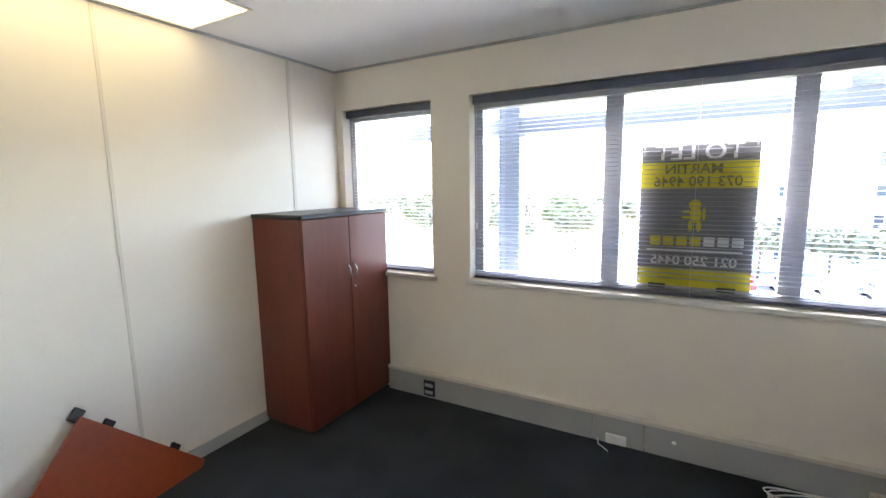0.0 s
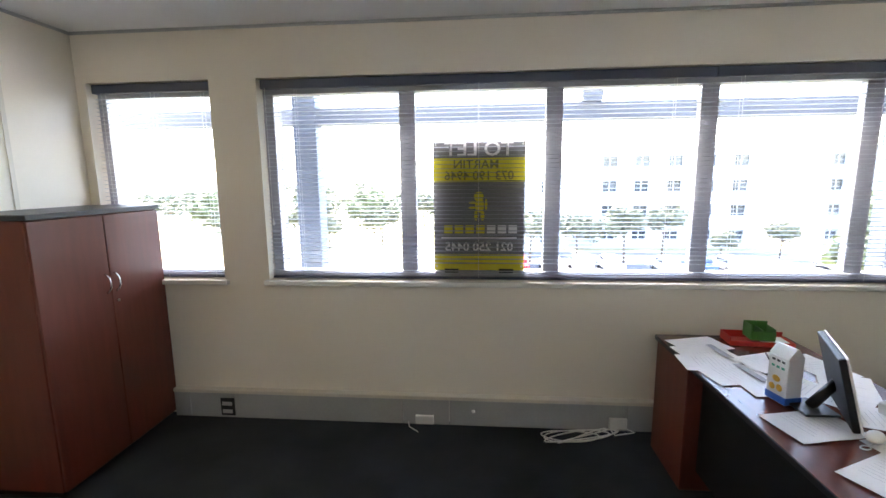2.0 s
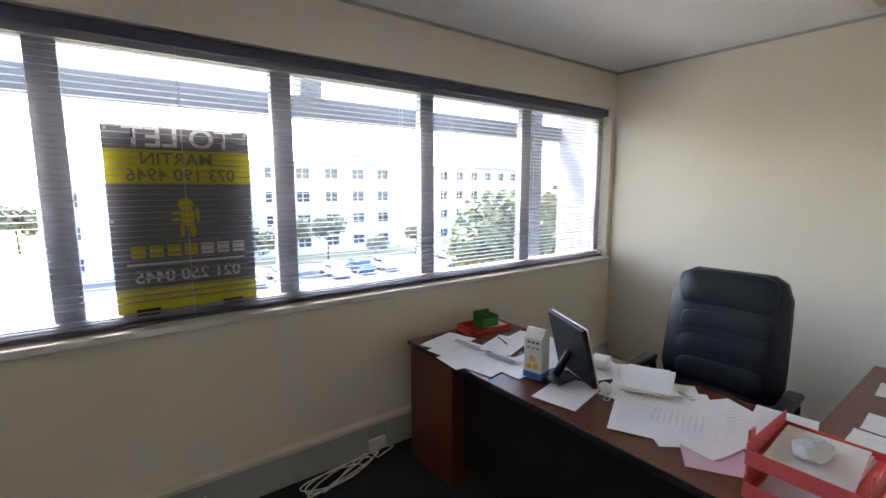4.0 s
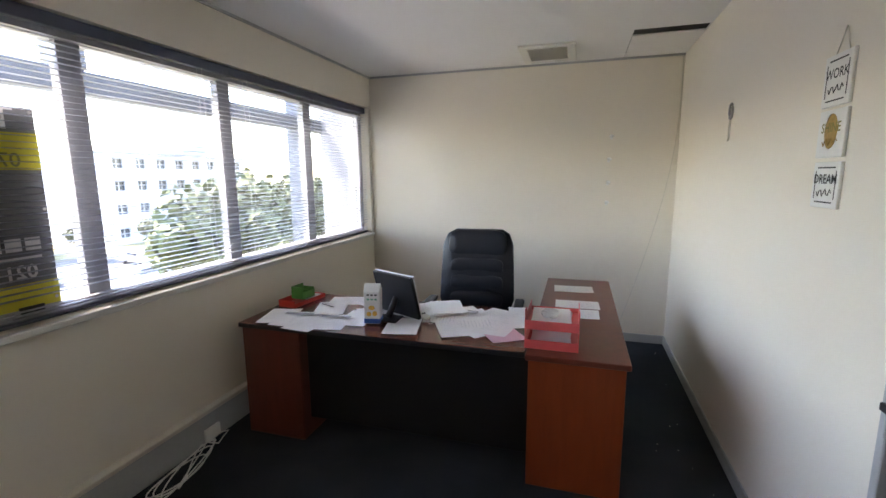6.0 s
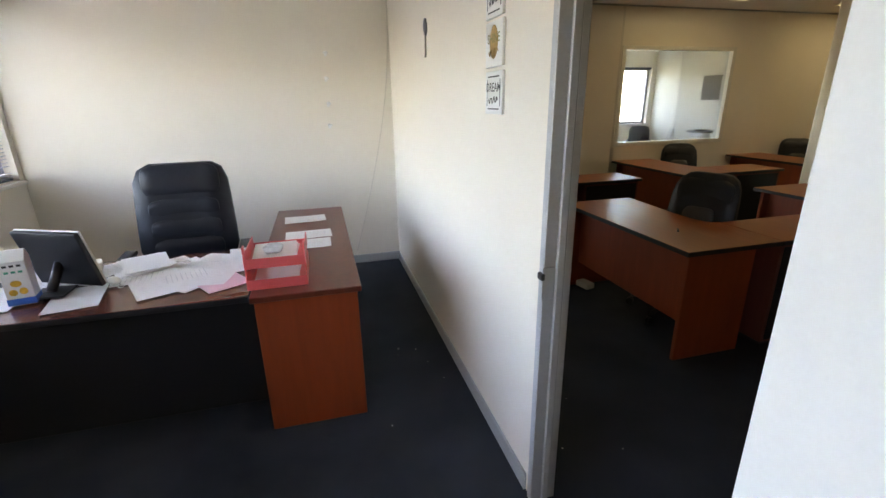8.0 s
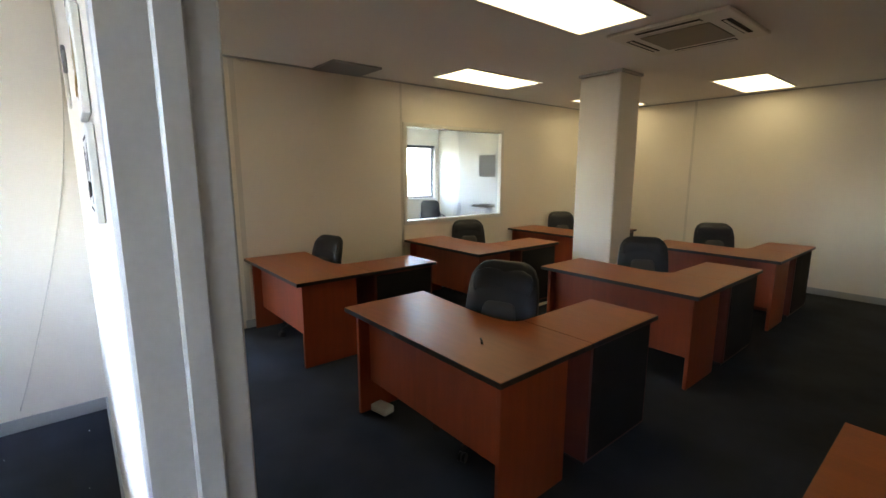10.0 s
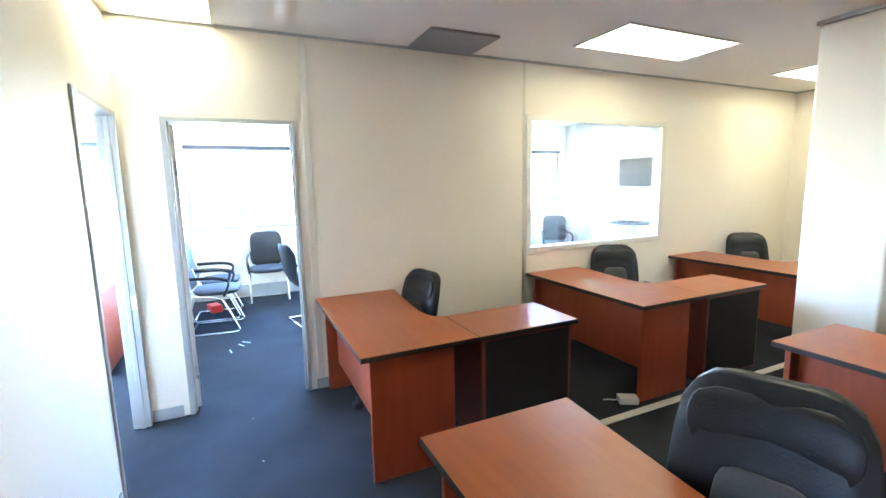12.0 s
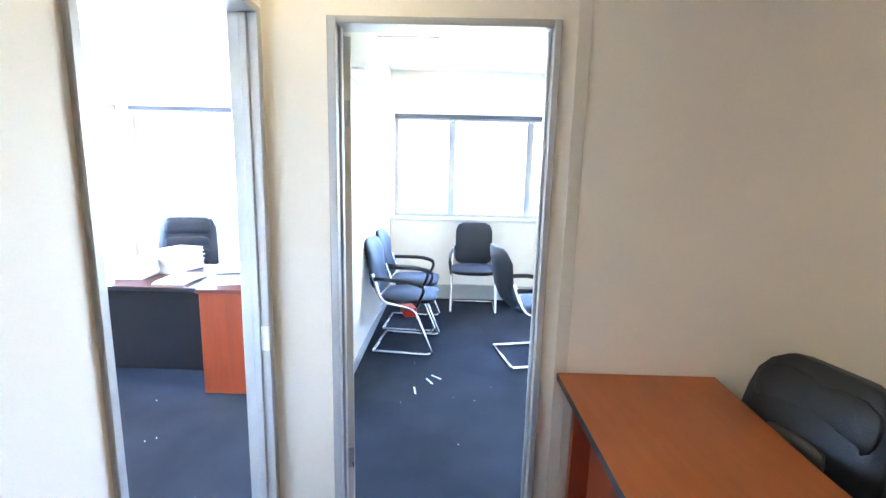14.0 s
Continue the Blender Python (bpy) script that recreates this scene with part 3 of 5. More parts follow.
for i in range(4):
    # Shade in each air slot is a dark strip on the fascia.
    boxpart("louvre", (-0.24, 0.24, 0.325, 0.39, -0.034, -0.029), DARK, ac, "dark strip painted as the shaded air slot", 0.002, at=pose(0, 0, 0, 0, 0, 90 * i))
    boxpart("vane", (-0.235, 0.235, 0.34, 0.36, -0.040, -0.034), IVORY, ac, "", 0.002, at=pose(0, 0, 0, 0, 0, 90 * i))


# ---- desks of the open office ----
def curve_pts(p0, c, p1, k=10):
    p0, c, p1 = Vector(p0), Vector(c), Vector(p1)
    return [tuple(p0.lerp(c, s / k).lerp(c.lerp(p1, s / k), s / k)) for s in range(k + 1)]


def corner_desk():
    """An L-shaped workstation whose outer corner is its origin; wings run to +x and to -y."""
    d = thing("corner_desk", "cherry-veneer L-shaped office desk with black edging", "desk", group="open office desks")
    out = [(0, 0), (1.40, 0), (1.40, -0.65)] + curve_pts((0.80, -0.60), (0.48, -0.58), (0.475, -0.70)) + [(0.475, -0.70), (0, -0.70)]
    out = [out[i] for i in range(len(out)) if i == 0 or (Vector(out[i]) - Vector(out[i - 1])).length > 1e-4]
    bm = bmesh.new()
    slab(bm, out, 0.722, 0.7495)
    part("edge_band", bm, BLACK_EDGE, d, "black edging")
    bm = bmesh.new()
    slab(bm, [(min(max(x, 0.002), 1.398), min(max(y, -0.698), -0.002)) for x, y in out], 0.7496, 0.752)
    part("desktop", bm, CHERRY_TOP, d)
    boxpart("end_panel", (1.33, 1.36, -0.58, -0.06, 0, 0.722), CHERRY, d)
    boxpart("end_panel", (0.05, 0.08, -0.56, -0.06, 0, 0.722), CHERRY, d)
    boxpart("modesty_panel", (0.08, 1.33, -0.16, -0.14, 0.22, 0.722), CHERRY, d)
    return d


def pedestal():
    """A drawer pedestal with its own top that carries on the desk's short wing."""
    d = thing("desk_pedestal", "cherry desk pedestal with a black back panel", "pedestal", group="open office pedestals")
    boxpart("edge_band", (0.0, 0.475, -1.43, -0.703, 0.722, 0.7495), BLACK_EDGE, d, "black edging", 0.002)
    boxpart("top", (0.002, 0.473, -1.428, -0.705, 0.7496, 0.752), CHERRY_TOP, d, "", 0.001)
    boxpart("body", (0.03, 0.45, -1.40, -0.73, 0.03, 0.722), CHERRY_DARK, d)
    boxpart("plinth", (0.05, 0.43, -1.38, -0.75, 0, 0.03), BLACK_EDGE, d, "", 0)
    boxpart("back_panel", (0.022, 0.0297, -1.375, -0.755, 0.05, 0.70), BLACK_PANEL, d, "black inset panel", 0.002)
    boxpart("side_panel", (0.06, 0.42, -1.408, -1.4003, 0.05, 0.70), BLACK_PANEL, d, "black side panel", 0.002)
    for k in range(3):
        dr = boxpart("drawer", (0.4503, 0.466, -1.385, -0.745, 0.06 + 0.22 * k, 0.265 + 0.22 * k), CHERRY, d, "", 0.003)
        bm = bmesh.new()
        tube(bm, rounded([(0.466, -1.13, 0.2 + 0.22 * k), (0.49, -1.13, 0.2 + 0.22 * k), (0.49, -1.0, 0.2 + 0.22 * k), (0.466, -1.0, 0.2 + 0.22 * k)], 0.012), 0.005)
        part("handle", bm, STEEL, dr, "steel bow handle")
    return d


DESKS = [(3.535, -0.775), (3.535, -2.79), (3.535, -4.80), (1.335, -0.78), (1.335, -2.835), (1.335, -4.83), (-1.05, -0.86), (-1.05, -2.87)]
desk0, ped0 = corner_desk(), pedestal()
for i, (x, y) in enumerate(DESKS):
    if i:
        copy_thing(desk0, pose(x, y, 0))
        copy_thing(ped0, pose(x, y, 0))
desk0.matrix_basis = ped0.matrix_basis = pose(*DESKS[0], 0)


# ---- chairs ----
def shell(bm, w, d, h, r, seg=4, bulge=0.0, narrow=0.0, lean=0.0, curve=0.0):
    """A cushion standing on z=0: a rounded block that bulges, narrows to its top, leans back and wraps round."""
    t = bmesh.new()
    bmesh.ops.create_cube(t, size=1, matrix=Matrix.LocRotScale((0, 0, h / 2), None, (w, d, h)))
    bmesh.ops.subdivide_edges(t, edges=list(t.edges), cuts=5, use_grid_fill=True)
    rr = min(r, w / 2, h / 2)
    for v in t.verts:
        x, y, z = v.co
        q = z / h
        ix, iz = max(abs(x) - (w / 2 - rr), 0), max(abs(z - h / 2) - (h / 2 - rr), 0)
        dist = math.hypot(ix, iz)
        if dist > rr:
            x = math.copysign(w / 2 - rr + ix * rr / dist, x)
            z = h / 2 + math.copysign(h / 2 - rr + iz * rr / dist, z - h / 2)
        edge = min(1.0, dist / rr) if rr else 0
        y *= 1 - 0.55 * edge ** 2
        y += math.copysign(bulge * (1 - (2 * x / w) ** 2) * (1 - (2 * z / h - 1) ** 2), y)
        x *= 1 - narrow * q
        y += -lean * q + curve * (2 * x / w) ** 2
        v.co = (x, y, z)
    bmesh.ops.smooth_vert(t, verts=t.verts, factor=0.35, use_axis_x=True, use_axis_y=True, use_axis_z=True)
    for fa in t.faces:
        fa.smooth = True
    absorb(bm, t)


def swivel_base(c, seat_z):
    bm = bmesh.new()
    rod(bm, (0, 0, 0.10), (0, 0, 0.24), 0.028)
    rod(bm, (0, 0, 0.24), (0, 0, seat_z - 0.02), 0.018)
    part("gas_column", bm, PLASTIC, c)
    for k in range(5):
        a = k * math.tau / 5 + 0.3
        bm = bmesh.new()
        rod(bm, (0.02 * math.cos(a), 0.02 * math.sin(a), 0.115), (0.30 * math.cos(a), 0.30 * math.sin(a), 0.075), 0.026, 0.015)
        leg = part("base_leg", bm, PLASTIC, c)
        bm = bmesh.new()
        x, y = 0.30 * math.cos(a), 0.30 * math.sin(a)
        for s in (-0.012, 0.012):
            ox, oy = -math.sin(a) * s, math.cos(a) * s
            rod(bm, (x + ox * 0.4, y + oy * 0.4, 0.026), (x + ox * 1.8, y + oy * 1.8, 0.026), 0.026, seg=12)
        part("caster", bm, PLASTIC, leg, "black twin-wheel caster")


def office_chair(back_h=0.49, back_w=0.51, seat_z=0.37, label="black leather swivel office chair with armrests", insert=True, name="office_chair"):
    """Faces +y; the backrest is behind, at -y."""
    c = thing(name, label, "chair", group="open office chairs")
    swivel_base(c, seat_z)
    bm = bmesh.new()
    shell(bm, 0.50, 0.10, 0.50, 0.10, bulge=0.02)
    bm.transform(Matrix.Translation((0, -0.24, seat_z + 0.05)) @ Matrix.Rotation(radians(-90), 4, "X"))
    part("seat", bm, LEATHER, c)
    bm = bmesh.new()
    shell(bm, back_w, 0.10, back_h, 0.13, bulge=0.025, narrow=0.10, lean=0.10, curve=0.05)
    bm.transform(Matrix.Translation((0, -0.25, seat_z + 0.10)))
    bk = part("backrest", bm, LEATHER, c)
    if insert:
        bm = bmesh.new()
        shell(bm, back_w * 0.50, 0.03, back_h * 0.44, 0.035, bulge=0.004, narrow=0.16, lean=0.042, curve=0.018)
        bm.transform(Matrix.Translation((0, -0.186, seat_z + 0.15)))
        part("lumbar_panel", bm, LEATHER_GREY, bk, "worn grey lumbar panel")
        bm = bmesh.new()
        shell(bm, back_w * 0.80, 0.06, back_h * 0.33, 0.07, bulge=0.010, lean=0.036, curve=0.035)
        bm.transform(Matrix.Translation((0, -0.278, seat_z + 0.10 + back_h * 0.59)))
        part("head_pad", bm, LEATHER, bk)
    bm = bmesh.new()
    box(bm, -0.035, 0.035, -0.30, -0.05, seat_z - 0.03, seat_z - 0.005, 0.006)
    box(bm, -0.03, 0.03, -0.345, -0.31, seat_z - 0.03, seat_z + 0.24, 0.006)
    part("back_bracket", bm, PLASTIC, c)
    for s in (-1, 1):
        bm = bmesh.new()
        tube(bm, rounded([(s * 0.22, -0.10, seat_z), (s * 0.285, -0.10, seat_z + 0.03), (s * 0.285, -0.16, seat_z + 0.20), (s * 0.285, 0.10, seat_z + 0.205), (s * 0.285, 0.07, seat_z + 0.03), (s * 0.22, 0.05, seat_z)], 0.06), 0.017)
        ar = part("armrest", bm, PLASTIC, c)
        bm = bmesh.new()
        box(bm, s * 0.285 - 0.026, s * 0.285 + 0.026, -0.15, 0.10, seat_z + 0.213, seat_z + 0.237, 0.01, 2)
        part("arm_pad", bm, PLASTIC, ar)
    return c


ch0 = office_chair()
for x, y, a in ((4.56, -3.68, 62), (4.50, -5.80, 60), (2.20, -3.78, 30), (2.22, -5.82, 35), (-0.15, -1.95, 40)):
    copy_thing(ch0, pose(x, y, 0, 0, 0, a))
copy_thing(ch0, pose(1.95, -1.31, 0, 0, 0, 22) @ Matrix.Diagonal((1, 1, 1.1, 1)))
ch0.matrix_basis = pose(4.51, -1.25, 0, 0, 0, 10)


def executive_chair(m, label):
    c = thing("executive_chair", label, "chair", m)
    swivel_base(c, 0.46)
    bm = bmesh.new()
    shell(bm, 0.54, 0.13, 0.54, 0.10, bulge=0.03)
    bm.transform(Matrix.Translation((0, -0.26, 0.53)) @ Matrix.Rotation(radians(-90), 4, "X"))
    part("seat", bm, LEATHER, c)
    bm = bmesh.new()
    shell(bm, 0.58, 0.13, 0.66, 0.10, bulge=0.03, narrow=0.08, lean=0.10, curve=0.06)
    bm.transform(Matrix.Translation((0, -0.27, 0.55)))
    bk = part("backrest", bm, LEATHER, c)
    bm = bmesh.new()
    shell(bm, 0.44, 0.07, 0.21, 0.07, bulge=0.02, lean=0.03, curve=0.03)
    bm.transform(Matrix.Translation((0, -0.282, 1.0)))
    part("head_pad", bm, LEATHER, bk)
    for k in range(3):
        bm = bmesh.new()
        shell(bm, 0.40, 0.05, 0.13, 0.05, bulge=0.008, curve=0.03)
        bm.transform(Matrix.Translation((0, -0.222 - 0.018 * k, 0.60 + 0.13 * k)))
        part("back_roll", bm, LEATHER, bk)
    for s in (-1, 1):
        bm = bmesh.new()
        tube(bm, rounded([(s * 0.24, -0.2, 0.48), (s * 0.33, -0.2, 0.52), (s * 0.33, -0.22, 0.65), (s * 0.33, 0.12, 0.65), (s * 0.33, 0.08, 0.52), (s * 0.24, 0.06, 0.48)], 0.07), 0.022)
        ar = part("armrest", bm, PLASTIC, c)
        bm = bmesh.new()
        box(bm, s * 0.33 - 0.035, s * 0.33 + 0.035, -0.2, 0.12, 0.655, 0.69, 0.014, 2)
        part("arm_pad", bm, LEATHER, ar)
    return c


executive_chair(pose(2.43, 2.10, 0, 0, 0, 94) @ Matrix.Diagonal((1.06, 1, 1.02, 1)), "high-backed black leather swivel chair behind the desk")
executive_chair(pose(7.38, 2.22, 0, 0, 0, 110) @ Matrix.Diagonal((0.95, 0.95, 0.88, 1)), "high-backed black leather swivel chair in the corner office")


def visitor_chair(m):
    c = thing("visitor_chair", "black cantilever visitor chair on a chrome tube frame", "chair", m, "boardroom chairs")
    for s in (-1, 1):
        bm = bmesh.new()
        tube(bm, rounded([(s * 0.25, -0.26, 0.018), (s * 0.25, 0.22, 0.018), (s * 0.25, 0.26, 0.03), (s * 0.25, 0.10, 0.42), (s * 0.25, -0.18, 0.46), (s * 0.23, -0.27, 0.70)], 0.07), 0.014)
        part("side_frame", bm, CHROME, c, "chrome side tube")
        bm = bmesh.new()
        tube(bm, rounded([(s * 0.25, 0.12, 0.44), (s * 0.27, 0.20, 0.62), (s * 0.27, 0.05, 0.66), (s * 0.25, -0.25, 0.66)], 0.08), 0.015, rz=0.02)
        part("armrest", bm, PLASTIC, c, "curved black armrest")
    bm = bmesh.new()
    tube(bm, [(-0.25, -0.26, 0.018), (0.25, -0.26, 0.018)], 0.014)
    part("floor_bar", bm, CHROME, c, "chrome floor bar")
    bm = bmesh.new()
    shell(bm, 0.48, 0.07, 0.48, 0.09, bulge=0.015)
    bm.transform(Matrix.Translation((0, -0.22, 0.48)) @ Matrix.Rotation(radians(-90), 4, "X"))
    part("seat", bm, FABRIC, c)
    bm = bmesh.new()
    shell(bm, 0.46, 0.06, 0.48, 0.08, bulge=0.015, narrow=0.08, lean=0.11, curve=0.03)
    bm.transform(Matrix.Translation((0, -0.25, 0.50)))
    part("backrest", bm, FABRIC, c)
    return c


vc = visitor_chair(pose(7.08, 0.03, 0, 0, 0, 174))
for x, y, a in ((7.66, 0.03, 176), (8.22, -0.62, 88), (6.88, -1.06, 192), (8.1, -5.75, 60)):
    copy_thing(vc, pose(x, y, 0, 0, 0, a))

# ---- boardroom ----
tv = thing("television", "dark flat-screen television on the white wall", "television", pose(6.81, YT, 1.53))
boxpart("case", (-0.39, 0.39, 0.03, 0.075, 0, 0.46), PLASTIC, tv, "", 0.008, 2)
boxpart("screen", (-0.375, 0.375, 0.0755, 0.078, 0.02, 0.445), SCREEN, tv, "dark glossy screen", 0)
boxpart("wall_bracket", (-0.1, 0.1, 0.001, 0.03, 0.12, 0.34), PLASTIC, tv)
tb = thing("side_table", "round dark side table on splayed steel legs", "table", pose(6.50, -5.95, 0))
bm = bmesh.new()
rod(bm, (0, 0, 0.955), (0, 0, 0.975), 0.36, seg=32)
part("tabletop", bm, BLACK_EDGE, tb)
for k in range(3):
    a = k * math.tau / 3 + 0.4
    bm = bmesh.new()
    rod(bm, (0.04 * math.cos(a), 0.04 * math.sin(a), 0.955), (0.22 * math.cos(a), 0.22 * math.sin(a), 0), 0.012)
    part("leg", bm, STEEL, tb, "steel leg")
bm = bmesh.new()
box(bm, -0.14, 0.10, -0.03, 0.03, 0, 0.025, 0.006)
solo("remote_control", bm, PLASTIC, "black handset on the side table", "remote", m=pose(6.62, -5.9, 0.976, 0, 0, 12))
wac = thing("wall_air_conditioner", "white split air conditioner high on the wall", "air conditioner", pose(6.52, YC - 0.001, 2.19))
bm = bmesh.new()
box(bm, -0.42, 0.42, -0.2, 0, 0, 0.28, 0.035, 4)
part("case", bm, WHITE_PLASTIC, wac)
boxpart("vane", (-0.39, 0.39, -0.17, -0.06, -0.004, 0.003), IVORY, wac, "", 0.001)
bm = bmesh.new()
box(bm, -0.10, 0.10, -0.07, 0.07, 0, 0.10, 0.01)
solo("red_box", bm, RED, "small red box on the boardroom floor", "box", m=pose(7.95, 0.10, 0, 0, 0, 20))
for x, y, a in ((6.35, -0.20, 30), (6.42, -0.25, 48), (6.2, -0.1, 10)):
    bm = bmesh.new()
    box(bm, -0.05, 0.05, -0.006, 0.006, 0.0, 0.003)
    solo("paper_scrap", bm, PAPER, "scrap of white paper on the carpet", "scrap", group="floor scraps", m=pose(x, y, 0.001, 0, 0, a))


# ---- front office: desk ----
def manager_desk(m, label, w):
    """Front faces -x. Origin: front corner by the passage; runs w along +y, with a return along +x."""
    d = thing("manager_desk", label, "desk", m)
    boxpart("edge_band", (0.03, 0.80, 0.52, w, 0.722, 0.7495), BLACK_EDGE, d, "black edging", 0.002)
    bm = bmesh.new()
    slab(bm, [(0.032, 0.522), (0.80, 0.522), (0.80, w - 0.002), (0.032, w - 0.002)], 0.7496, 0.752)
    part("desktop", bm, MAHOG_TOP, d)
    r = boxpart("return_top", (0.0, 1.82, 0.0, 0.515, 0.722, 0.752), CHERRY_DARK, d, "", 0.004)
    boxpart("pedestal", (0.02, 0.60, 0.02, 0.50, 0, 0.722), CHERRY, d, "cherry pedestal")
    # Same cherry as the other pedestal; its shade is put into the darker veneer.
    boxpart("pedestal", (0.04, 0.60, w - 0.44, w - 0.02, 0, 0.722), CHERRY_DARK, d, "cherry pedestal, shade painted in with dark veneer")
    boxpart("modesty_panel", (0.12, 0.145, 0.50, w - 0.44, 0.12, 0.722), BLACK_PANEL, d, "black modesty panel")
    cab = boxpart("cabinet", (0.62, 1.79, 0.03, 0.49, 0.04, 0.722), BLACK_PANEL, d, "black drawer cabinet")
    for k in range(3):
        bm = bmesh.new()
        z = 0.16 + 0.2 * k
        tube(bm, rounded([(0.66, 0.03, z), (0.66, -0.002, z), (0.80, -0.002, z), (0.80, 0.03, z)], 0.015), 0.005)
        part("handle", bm, STEEL, cab, "steel bow handle")
    boxpart("plinth", (0.62, 1.79, 0.05, 0.47, 0, 0.04), BLACK_EDGE, d, "", 0)
    return d


manager_desk(pose(1.415, 1.07, 0), "dark mahogany L-shaped desk strewn with papers", 2.34)
manager_desk(pose(6.06, 0.86, 0), "cherry desk stacked with papers in the corner office", 1.9)
TOP = 0.7525


def sheet(x, y, a, w=0.21, h=0.297, z=0.0, lines=True, rnd=random.Random(3), mat=PAPER):
    """A sheet of paper, a little curled, with grey lines of print."""
    p = thing("paper_sheet", "loose white printed sheet lying on the desk", "paper", pose(x, y, TOP + z, 0, 0, a), "papers on the desk")
    bm = bmesh.new()
    nx, ny = 5, 6
    ph = rnd.uniform(0, 6)
    g = [[bm.verts.new(((i / nx - 0.5) * w, (j / ny - 0.5) * h, 0.002 + 0.004 * (abs(i / nx - 0.5) ** 2 + abs(j / ny - 0.5) ** 2) * (1 + math.sin(ph + i * j * 0.3)))) for j in range(ny + 1)] for i in range(nx + 1)]
    for i in range(nx):
        for j in range(ny):
            bm.faces.new((g[i][j], g[i + 1][j], g[i + 1][j + 1], g[i][j + 1])).smooth = True
    part("page", bm, mat, p)
    if lines:
        bm = bmesh.new()
        for k in range(9):
            yy = h * (0.36 - 0.075 * k)
            ww = w * rnd.uniform(0.22, 0.38)
            vs = [bm.verts.new(v) for v in ((-w * 0.38, yy, 0.0052), (-w * 0.38 + 2 * ww, yy, 0.0052), (-w * 0.38 + 2 * ww, yy + 0.0018, 0.0052), (-w * 0.38, yy + 0.0018, 0.0052))]
            bm.faces.new(vs)
        part("print", bm, FAINT_INK, p, "faint grey print")
    return p


k = 0
for x, y, a in ((1.60, 3.10, -84), (1.61, 2.82, -80), (1.655, 2.36, -78), (1.70, 2.04, -64), (1.82, 1.92, 20), (1.96, 1.95, -50), (1.93, 1.75, -70), (2.02, 1.80, -25), (1.90, 2.62, 40), (1.86, 2.98, -70), (2.02, 2.10, 35), (2.06, 2.26, -60), (1.98, 2.42, 70), (1.78, 1.80, -100), (2.05, 2.72, -30), (1.56, 2.96, -95), (1.74, 1.93, -40), (1.88, 2.14, 10), (2.08, 1.66, -80), (1.62, 3.22, -75), (2.08, 2.95, 15), (1.72, 2.70, -88)):
    sheet(x, y, a, z=0.0015 * (k % 5))
    k += 1
for x, y in ((1.77, 3.13), (1.78, 2.86)):
    bm = bmesh.new()
    box(bm, -0.018, 0.018, -0.10, 0.10, 0, 0.001)
    solo("form_strip", bm, PAPER_INK, "grey header strip on a printed form", "paper", m=pose(x - 0.09, y - 0.02, TOP + 0.013, 0, 0, 6))
pst = thing("paper_stack", "stack of white papers in a folder", "paper stack", pose(2.05, 2.20, TOP + 0.012, 0, 0, -58))
for i in range(6):
    boxpart("sheet", (-0.11, 0.11, -0.15, 0.15, 0.0022 * i, 0.0022 * i + 0.0018), PAPER, pst, "", 0, at=pose(0.004 * (i % 3), -0.003 * (i % 4), 0, 0, 0, (i * 37) % 23 - 11))
bm = bmesh.new()
box(bm, -0.045, 0.045, -0.045, 0.045, 0, 0.05, 0.006)
solo("paper_cube", bm, PAPER, "white block of note paper", "note block", m=pose(2.03, 2.44, TOP + 0.012, 0, 0, 18))

mon = thing("computer_monitor", "small black monitor turned away on its stand", "monitor", pose(1.83, 2.44, TOP + 0.012, 0, 0, 0))
bm = bmesh.new()
box(bm, -0.012, 0.012, -0.18, 0.18, 0.01, 0.30, 0.005, 2, turn=pose(0, 0, 0, 0, -14, -25))
part("case", bm, BLACK_PANEL, mon)
bm = bmesh.new()
box(bm, 0.0125, 0.020, -0.183, 0.183, 0.007, 0.303, 0.003, 1, turn=pose(0, 0, 0, 0, -14, -25))
part("bezel", bm, WHITE_PLASTIC, mon, "pale bezel edge")
bm = bmesh.new()
rod(bm, (-0.03, 0.02, 0.13), (-0.10, 0.05, 0.01), 0.020, 0.022)
box(bm, -0.17, -0.03, -0.03, 0.12, 0, 0.010, 0.004)
part("stand", bm, PLASTIC, mon)

cart = thing("juice_carton", "white and blue printed drink carton on the desk", "carton", pose(1.665, 2.56, TOP + 0.008, 0, 0, 12) @ Matrix.Diagonal((1.1, 1.1, 1.22, 1)))
boxpart("body", (-0.035, 0.035, -0.045, 0.045, 0, 0.17), WHITE_PLASTIC, cart, "", 0.003)
bm = bmesh.new()
vs = [bm.verts.new(v) for v in ((-0.035, -0.045, 0.17), (0.035, -0.045, 0.17), (0.035, 0.045, 0.17), (-0.035, 0.045, 0.17), (-0.004, -0.045, 0.205), (0.004, -0.045, 0.205), (0.004, 0.045, 0.205), (-0.004, 0.045, 0.205))]
for f in ((0, 1, 5, 4), (2, 3, 7, 6), (1, 2, 6, 5), (3, 0, 4, 7), (4, 5, 6, 7)):
    bm.faces.new([vs[i] for i in f])
part("gable", bm, WHITE_PLASTIC, cart)
boxpart("blue_band", (-0.0362, 0.0362, -0.0462, 0.0462, 0.003, 0.028), BLUE, cart, "blue printed band", 0)
bm = bmesh.new()
disc_ball(bm, (-0.0355, -0.015, 0.055), 0.0015, 0.014, 0.013)
disc_ball(bm, (-0.0355, 0.018, 0.052), 0.0015, 0.014, 0.012)
disc_ball(bm, (-0.0355, 0.002, 0.085), 0.0015, 0.018, 0.012)
part("fruit_print", bm, ORANGE, cart, "yellow printed shapes")
